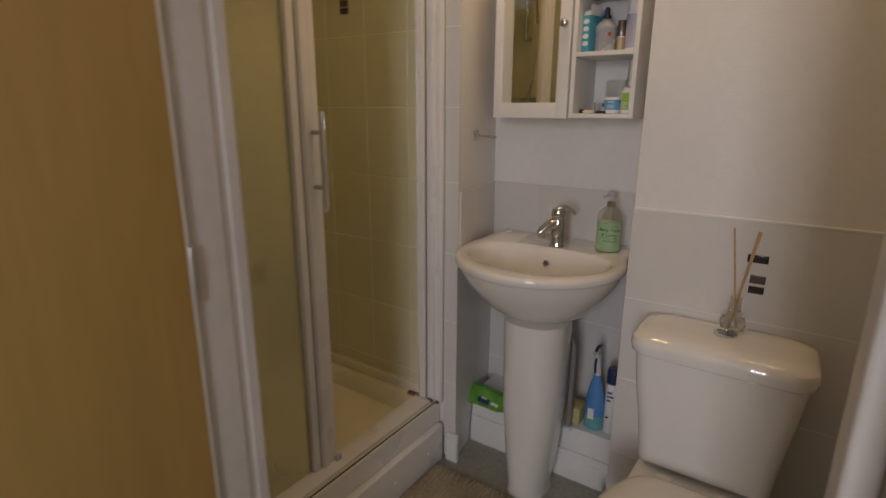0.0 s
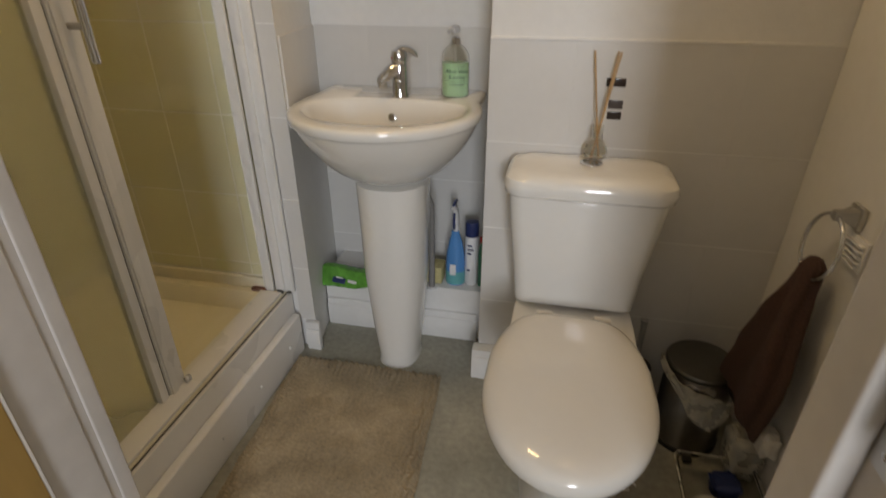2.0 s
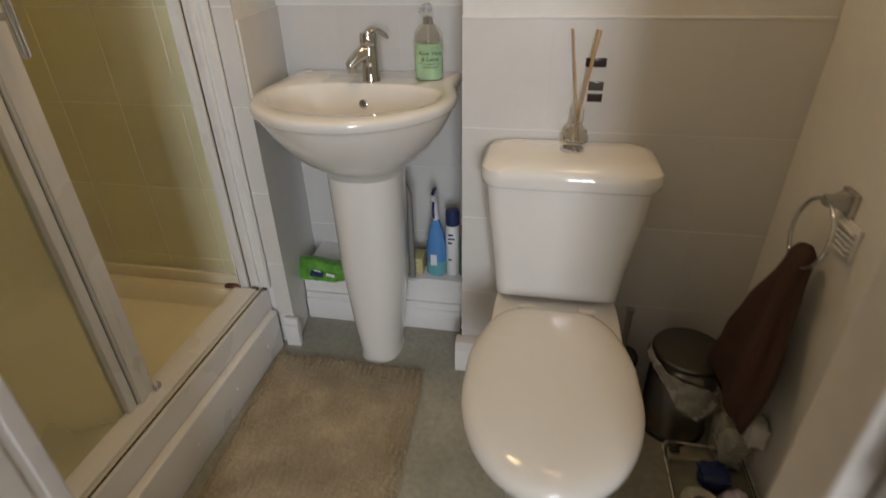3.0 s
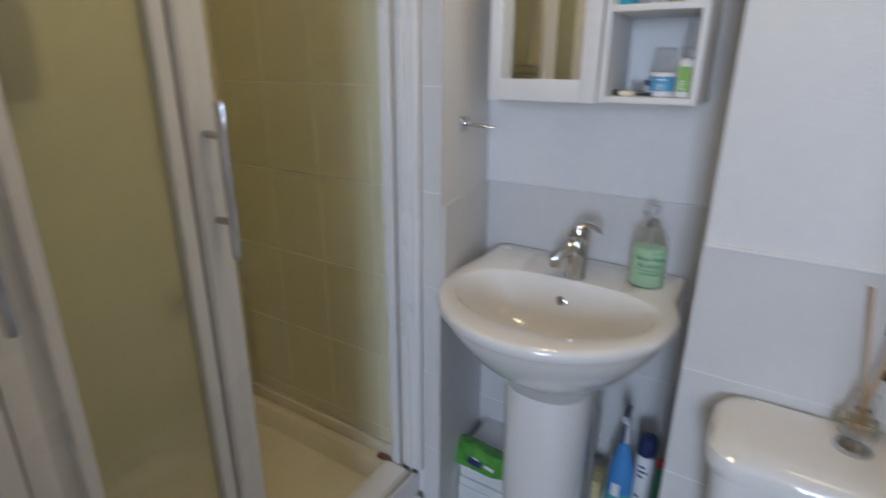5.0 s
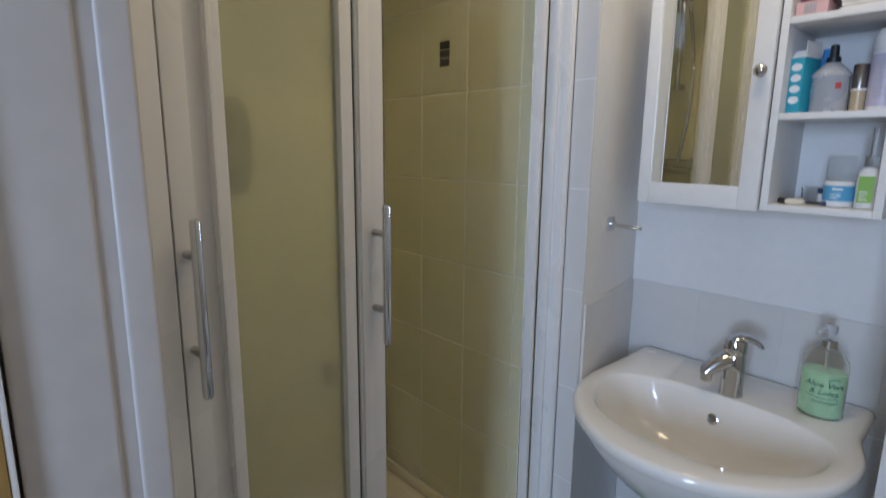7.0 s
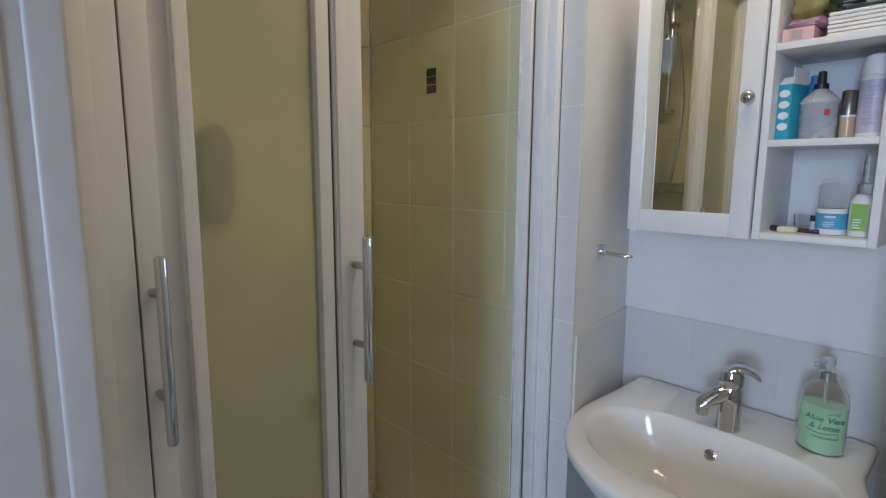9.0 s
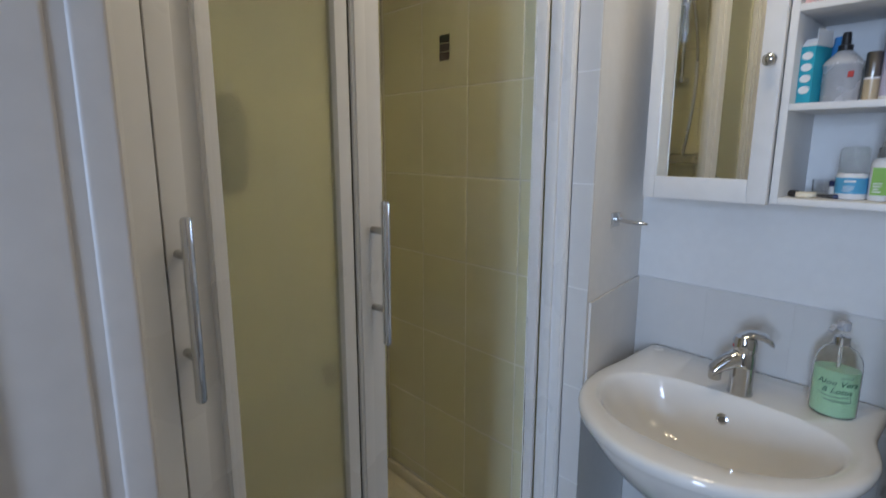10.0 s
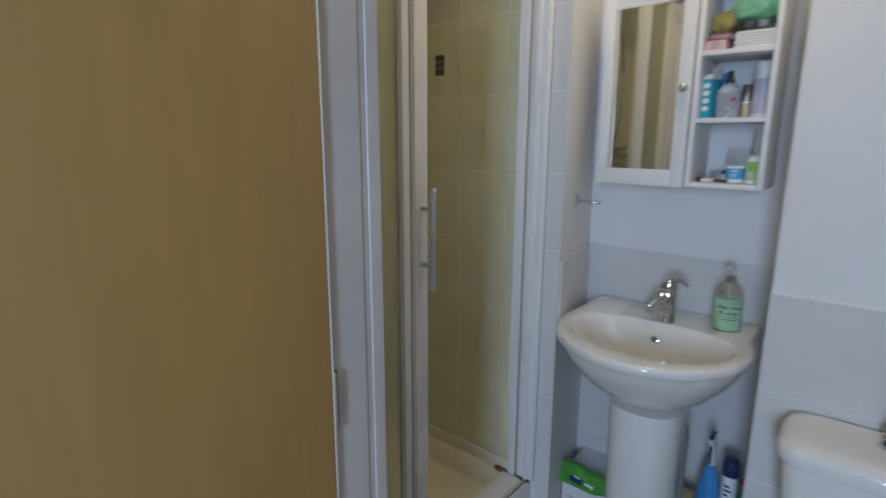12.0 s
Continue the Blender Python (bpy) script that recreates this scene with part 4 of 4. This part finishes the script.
for i in range(29):
    s = i / 28
    a = radians(168 + 150 * s)
    z1 = 0.262 - 0.030 * smoothstep(0.05, 0.6, s) - 0.035 * smoothstep(0.6, 1.0, s)
    z0 = z1 - 0.020 - 0.085 * smoothstep(0.30, 0.72, s) * (1 - 0.85 * smoothstep(0.80, 1.0, s))
    row = []
    for q in range(6):
        z = z1 + (z0 - z1) * q / 5
        r = 0.096 + 0.006 * q / 5 + 0.008 * noise.noise(Vector((s * 9, q * 0.8, 3)))
        row.append((1.262 + r * math.cos(a), -0.505 + r * math.sin(a), z + 0.006 * noise.noise(Vector((s * 8, q, 7)))))
    row += [(1.262 + (x - 1.262) * 0.975, -0.505 + (y + 0.505) * 0.975, z) for x, y, z in row[::-1]]
    rows.append(row)
part("bag", loft(rows, True, bm), BAG, bin_, "translucent plastic bag hanging over the rim")

brush = thing("toilet_brush", (1.112, -0.440, 0), "toilet brush in a dark round holder behind the toilet", "toilet brush")
part("holder", lathe(1.112, -0.440, [(0.042, 0.0), (0.045, 0.006), (0.045, 0.17), (0.041, 0.176)], 28), BLACK, brush)
part("handle", tube([(1.112, -0.440, 0.17), (1.112, -0.440, 0.315), (1.112, -0.440, 0.33)], [0.007, 0.008, 0.011], 12), STEEL, brush)

caddy = thing("plastic_tray", (1.305, -0.745, 0), "clear plastic tray of toiletries on the floor", "tray")
rings = [rounded(1.222, 1.388, -0.868, -0.650, 0.002, 0.02), rounded(1.212, 1.398, -0.878, -0.640, 0.055, 0.02), rounded(1.205, 1.404, -0.885, -0.633, 0.057, 0.02), rounded(1.205, 1.404, -0.885, -0.633, 0.060, 0.02),
         rounded(1.215, 1.395, -0.875, -0.643, 0.058, 0.02), rounded(1.226, 1.384, -0.864, -0.654, 0.006, 0.02)]
part("tray_shell", loft(rings), CLEAR, caddy)
loop = rounded(1.207, 1.402, -0.883, -0.635, 0.060, 0.02)
part("rim", tube(loop + loop[:1], 0.0022, 6), BAG, caddy)
tagged(part("paper_roll", loft([[(1.270 + r * math.cos(2 * math.pi * k / 28), -0.800 + r * math.sin(2 * math.pi * k / 28), z) for k in range(28)] for r, z in ((0.044, 0.008), (0.046, 0.012), (0.046, 0.050), (0.043, 0.054), (0.020, 0.054), (0.019, 0.02))]), ROLL), "greyish paper roll standing in the clear tray", "paper roll")
crumple(1.290, 1.360, -0.735, -0.665, 0.008, 0.052, 0.3, 22, NAVY, "blue_packet", "small dark blue packet in the clear tray", "packet")
crumple(1.325, 1.385, -0.830, -0.745, 0.008, 0.060, 0.3, 27, LILAC, "lilac_packet", "small pale lilac packet in the clear tray", "packet")
crumple(1.335, 1.418, -0.665, -0.575, 0.002, 0.150, 0.28, 31, BAG, "plastic_bag", "crumpled translucent plastic bag on the floor by the wall", "bag")
crumple(1.372, 1.418, -0.700, -0.645, 0.135, 0.205, 0.3, 35, COTTON, "tissue_pack", "small white soft tissue pack above the bag", "tissues")

vent = thing("wall_grille", (1.4175, -0.665, 0.700), "small white plastic ribbed wall grille", "grille")
part("back_plate", box(1.4125, 1.4195, -0.700, -0.630, 0.665, 0.730, 0.002), WHITE_PLASTIC, vent)
for k in range(5):
    part("slat", box(1.403, 1.4125, -0.695, -0.635, 0.673 + 0.011 * k, 0.678 + 0.011 * k, 0.001), WHITE_PLASTIC, vent)

# ---- on the niche ledge ----
LZ = 0.203
wipes = thing("wipes_packet", (0.10, -0.12, LZ), "bright green packet of cleaning wipes on the ledge", "wipes")
bm = bmesh.new()
rows = []
for i in range(23):
    s = i / 22
    k = 0.10 + 0.90 * min(1, math.sin(math.pi * min(max(s, 0.02), 0.98)) ** 0.7 * 1.1)
    sag = smoothstep(0.35, 0.0, s) * 0.010
    row = []
    for j in range(24):
        a = 2 * math.pi * j / 24
        y = -0.190 + 0.038 * math.cos(a) * (0.75 + 0.25 * k)
        crease = 0.0035 * noise.noise(Vector((s * 14, j * 0.6, 2)))
        z = LZ + 0.019 + 0.017 * math.sin(a) * k + crease + 0.006 * math.sin(s * 7) * (1 if math.sin(a) > 0 else 0)
        z -= (0.040 + sag) * smoothstep(-0.196, -0.226, y)
        if y > -0.199:
            z = max(z, LZ + 0.001)
        row.append((0.010 + 0.215 * s + 0.005 * noise.noise(Vector((j * 0.7, s * 4, 6))), y, z))
    rows.append(row)
part("pouch", loft(rows), GREEN_PACK, wipes)
TILT = Matrix.Rotation(radians(-38), 4, "X") @ Matrix.Rotation(radians(6), 4, "Y")
mounted("emblem", box(-0.024, 0.024, -0.0012, 0.0012, -0.010, 0.010, 0.001), NAVY, wipes, Matrix.Translation((0.110, -0.2215, LZ - 0.001)) @ TILT)
for q in range(3):
    mounted("print", box(-0.016 + 0.004 * q, 0.018, -0.0012, 0.0012, -0.0022, 0.0022, 0.0005), WHITE_PLASTIC, wipes, Matrix.Translation((0.106, -0.2235 + 0.004 * q, LZ - 0.006 + 0.0065 * q)) @ TILT)
mounted("print", box(-0.016, 0.016, -0.0012, 0.0012, -0.005, 0.005, 0.0005), WHITE_PLASTIC, wipes, Matrix.Translation((0.160, -0.2225, LZ - 0.002)) @ TILT)
tagged(part("sponge", box(0.418, 0.478, -0.175, -0.105, LZ + 0.001, LZ + 0.065, 0.006), SPONGE), "yellow washing-up sponge on the ledge", "sponge")

trigger = thing("cleaner_spray", (0.522, -0.150, LZ), "blue trigger-spray cleaner bottle with white head", "spray bottle")
part("bottle", lathe(0.522, -0.150, [(0.030, LZ + 0.001), (0.033, LZ + 0.006), (0.034, LZ + 0.075), (0.031, LZ + 0.12), (0.022, LZ + 0.170), (0.014, LZ + 0.195), (0.014, LZ + 0.205)], 28, 1.0, 0.75), BLUE_LIQUID, trigger)
part("base_band", lathe(0.522, -0.150, [(0.0338, LZ + 0.006), (0.0346, LZ + 0.055)], 28, 1.0, 0.75, caps=False), material("teal_liquid", (0.10, 0.42, 0.45), 0.15), trigger, "teal lower bottle")
part("label", box(0.507, 0.528, -0.1775, -0.1745, LZ + 0.045, LZ + 0.085, 0.001), WHITE_PLASTIC, trigger)
rings = []
for d, z, w, h in ((0.016, LZ + 0.205, 0.012, 0.012), (0.012, LZ + 0.24, 0.011, 0.016), (0.004, LZ + 0.275, 0.011, 0.018), (-0.012, LZ + 0.300, 0.010, 0.014), (-0.034, LZ + 0.306, 0.009, 0.010)):
    rings.append([(0.522 + w * math.cos(2 * math.pi * k / 14), -0.150 + d - 0.01 + h * math.sin(2 * math.pi * k / 14), z + 0.3 * h * math.sin(2 * math.pi * k / 14)) for k in range(14)])
part("spray_head", loft(rings), WHITE_PLASTIC, trigger, "white spray head")
part("trigger", tube([(0.522, -0.175, LZ + 0.285), (0.522, -0.185, LZ + 0.255), (0.522, -0.178, LZ + 0.225)], 0.004, 8), NAVY, trigger)
part("head_top", tube([(0.522, -0.140, LZ + 0.312), (0.522, -0.165, LZ + 0.318), (0.522, -0.188, LZ + 0.312)], 0.0055, 8), NAVY, trigger, "dark blue head top")
can = bottle("aerosol_can", "slim white aerosol can with navy cap on the ledge", "aerosol", 0.577, -0.140, LZ, [(0.022, 0.001), (0.0235, 0.004), (0.0235, 0.178), (0.020, 0.188)], WHITE_PLASTIC,
             [(0.0235, 0.189), (0.0235, 0.232), (0.021, 0.240), (0.010, 0.242)], NAVY)
for k, (z, w) in enumerate(((0.155, 0.020), (0.140, 0.026), (0.125, 0.016), (0.06, 0.012))):
    part("print", box(0.566, 0.566 + w * 0.8, -0.1642, -0.1615, LZ + z, LZ + z + 0.006), NAVY, can)
bottle("green_bottle", "narrow dark green bottle against the chase wall", "bottle", 0.615, -0.150, LZ, [(0.012, 0.001), (0.013, 0.004), (0.013, 0.13), (0.009, 0.15), (0.009, 0.17)], material("dark_green_plastic", (0.03, 0.18, 0.10), 0.3), [(0.0095, 0.17), (0.0095, 0.19)], RED)

# dark grey pipe added to draw the shaded gap along the pedestal's right edge
pipe = thing("gap_pipe", (0.450, -0.205, LZ), "added dark grey pipe for the shaded gap beside the basin pedestal", "pipe")
part("pipe", tube([(0.450, -0.205, LZ + 0.001), (0.450, -0.205, 0.52), (0.435, -0.215, 0.57), (0.40, -0.235, 0.60)], 0.011, 12), material("grey_pipe", (0.25, 0.24, 0.23), 0.5), pipe)
part("flange", lathe(0.450, -0.205, [(0.020, LZ + 0.001), (0.020, LZ + 0.006), (0.013, LZ + 0.010)], 18), WHITE_PLASTIC, pipe)
cord = [(1.078 + 0.02 * math.cos(a) + 0.012 * math.cos(2 * a), -0.728 + 0.016 * math.sin(a), 0.0035 + 0.004 * (1 + math.sin(a))) for a in [2 * math.pi * k / 24 for k in range(22)]]
tagged(part("cord_loop", tube(cord, 0.0024, 8), WHITE_PLASTIC), "small loop of white cord on the floor by the toilet", "cord")

# hangs inside the shower, seen through the frosted pane
brush = thing("bath_sponge", (-0.70, -0.855, 1.40), "dark green bath sponge hanging on the shower wall", "sponge")
bm = bmesh.new()
bmesh.ops.create_uvsphere(bm, u_segments=24, v_segments=16, radius=1)
for v in bm.verts:
    k = 1 + 0.12 * noise.noise(v.co * 4)
    v.co = (-0.678 + 0.036 * v.co.x * k, -0.874 + 0.048 * math.copysign(abs(v.co.y) ** 0.7, v.co.y) * k, 1.395 + 0.125 * math.copysign(abs(v.co.z) ** 0.6, v.co.z) * k)
part("sponge", bm, material("dark_green_sponge", (0.26, 0.25, 0.14), 0.95, grain=0.3, bump=1.0, bump_scale=120), brush)
part("loop", tube([(-0.690, -0.855, 1.50), (-0.700, -0.860, 1.54), (-0.712, -0.855, 1.56), (-0.700, -0.850, 1.54), (-0.690, -0.855, 1.505)], 0.003, 8), WHITE_PLASTIC, brush)
part("hook", tube([(-0.7195, -0.855, 1.57), (-0.708, -0.855, 1.565), (-0.705, -0.855, 1.555), (-0.700, -0.855, 1.562)], 0.004, 8), CHROME, brush)

# ---- bath mat ----
bm = bmesh.new()
NX, NY = 160, 210
grid = []
for i in range(NX + 1):
    col = []
    for j in range(NY + 1):
        u, v = i / NX, j / NY
        y = -1.085 + 0.660 * v
        x = 0.030 + 0.500 * u - 0.06 * (y + 0.42)
        edge = min(u, 1 - u, v, 1 - v)
        h = 0.010 * smoothstep(0, 0.03, edge) + 0.002
        h += 0.0062 * abs(math.sin(j * 0.9 + 4.5 * noise.noise(Vector((x * 16, y * 16, 0))) + 2.0 * noise.noise(Vector((x * 45, y * 45, 4))))) * (0.3 + 0.7 * (0.5 + 0.5 * math.sin(i * 1.1 + 5 * noise.noise(Vector((x * 24, y * 24, 5)))))) * (0.45 + 1.6 * smoothstep(0.16, 0.0, edge))
        h += 0.0045 * noise.noise(Vector((x * 14, y * 14, 3))) * smoothstep(0, 0.08, edge) + 0.0015 * random.random()
        wob = 0.006 * noise.noise(Vector((x * 6, y * 6, 8)))
        col.append(bm.verts.new((x + wob, y + wob, max(h, 0.001))))
    grid.append(col)
for i in range(NX):
    for j in range(NY):
        bm.faces.new((grid[i][j], grid[i + 1][j], grid[i + 1][j + 1], grid[i][j + 1]))
tagged(part("bath_mat", bm, MAT_PILE, smooth=80), "worn beige tufted cotton bath mat on the floor", "bath mat")

# ---- tiles, last ----
SROWS = [0.274, 0.318, 0.563, 0.815, 1.063, 1.307, 1.551, 1.795, 2.039, 2.283]
SCOLS = [-0.722, -0.712, -0.522, -0.331, -0.142, -0.053]
tiles(wall_pier, (0, -0.350, 0), 0, SCOLS[1:], SROWS, CREAM_TILE)
tiles(wall_pier, (0, -0.350, 0), 0, [0.0145, 0.069], [0.115, 0.318] + SROWS[2:], PAINTED_TILE, 0.0030, 0.0, 0.0005)
setting("shower_grout", box(-0.724, -0.0525, -0.3550, -0.3505, 0.19, 2.30), GROUT, "pale grout bed behind shower tiles", "grout")
tiles(wall_west, (-0.726, -0.352, 0), 90, [-0.945, -0.765, -0.575, -0.385, -0.195, -0.005], SROWS, CREAM_TILE)
tiles(wall_shower_end, (0, -1.296, 0), 180, [0.105, 0.142, 0.331, 0.522, 0.712], SROWS, CREAM_TILE)
tiles(wall_chase, (0, -0.350, 0), 0, [0.640, 0.848, 1.043, 1.238, 1.4195], [0.002, 0.282, 0.531, 0.784, 1.040], PAINTED_TILE, 0.0030, 0.0, 0.0005)
tiles(wall_niche, (0, 0.006, 0), 0, [0.008, 0.200, 0.395, 0.590, 0.639], [0.19, 0.281, 0.530, 0.782, 1.033], PAINTED_TILE, 0.0030, 0.0, 0.0005)
tiles(wall_pier, (0.0068, 0.002, 0), 99.93, [-0.352, -0.195, -0.003], [0.782, 1.033], PAINTED_TILE, 0.0030, 0.0, 0.0005)
setting("tile_trim", box(0.640, 1.4195, -0.3572, -0.3505, 1.0385, 1.0450, 0.0025), WHITE_GROUT, "white sealant bead on the tile top edge", "trim")


def mosaic(wall, x0, x1, y, specs):
    for z0, z1, dx0, dx1, k in specs:
        part("mosaic_chip", box(x0 + dx0, x1 + dx1, y - 0.002, y, z0, z1, 0.0008), MOSAIC[k], wall)


mosaic(wall_pier, -0.444, -0.404, -0.3555, ((1.673, 1.694, 0, 0, 0), (1.650, 1.671, 0, 0, 1), (1.626, 1.648, 0, 0, 2)))
mosaic(wall_chase, 0.926, 0.972, -0.3555, ((0.937, 0.957, 0, 0, 0), (0.884, 0.905, 0.012, 0, 1), (0.858, 0.877, 0.012, 0, 0)))
setting("chase_grout", box(0.6415, 1.4195, -0.3551, -0.3505, 0.003, 1.039), WHITE_GROUT, "painted grout between toilet wall tiles", "grout")
setting("niche_grout", box(0.008, 0.639, 0.0009, 0.0055, 0.192, 1.032), WHITE_GROUT, "painted grout between niche tiles", "grout")
setting("pier_grout", box(0.0145, 0.0675, -0.3551, -0.3505, 0.116, 2.28), WHITE_GROUT, "painted grout between pier tiles", "grout")
for z0, z1, k in ((0.625, 0.648, 0), (0.650, 0.673, 1), (0.675, 0.698, 2)):
    part("mosaic_chip", box(-0.7205, -0.7185, -0.610, -0.570, z0, z1, 0.0006), MOSAIC[k], wall_west)
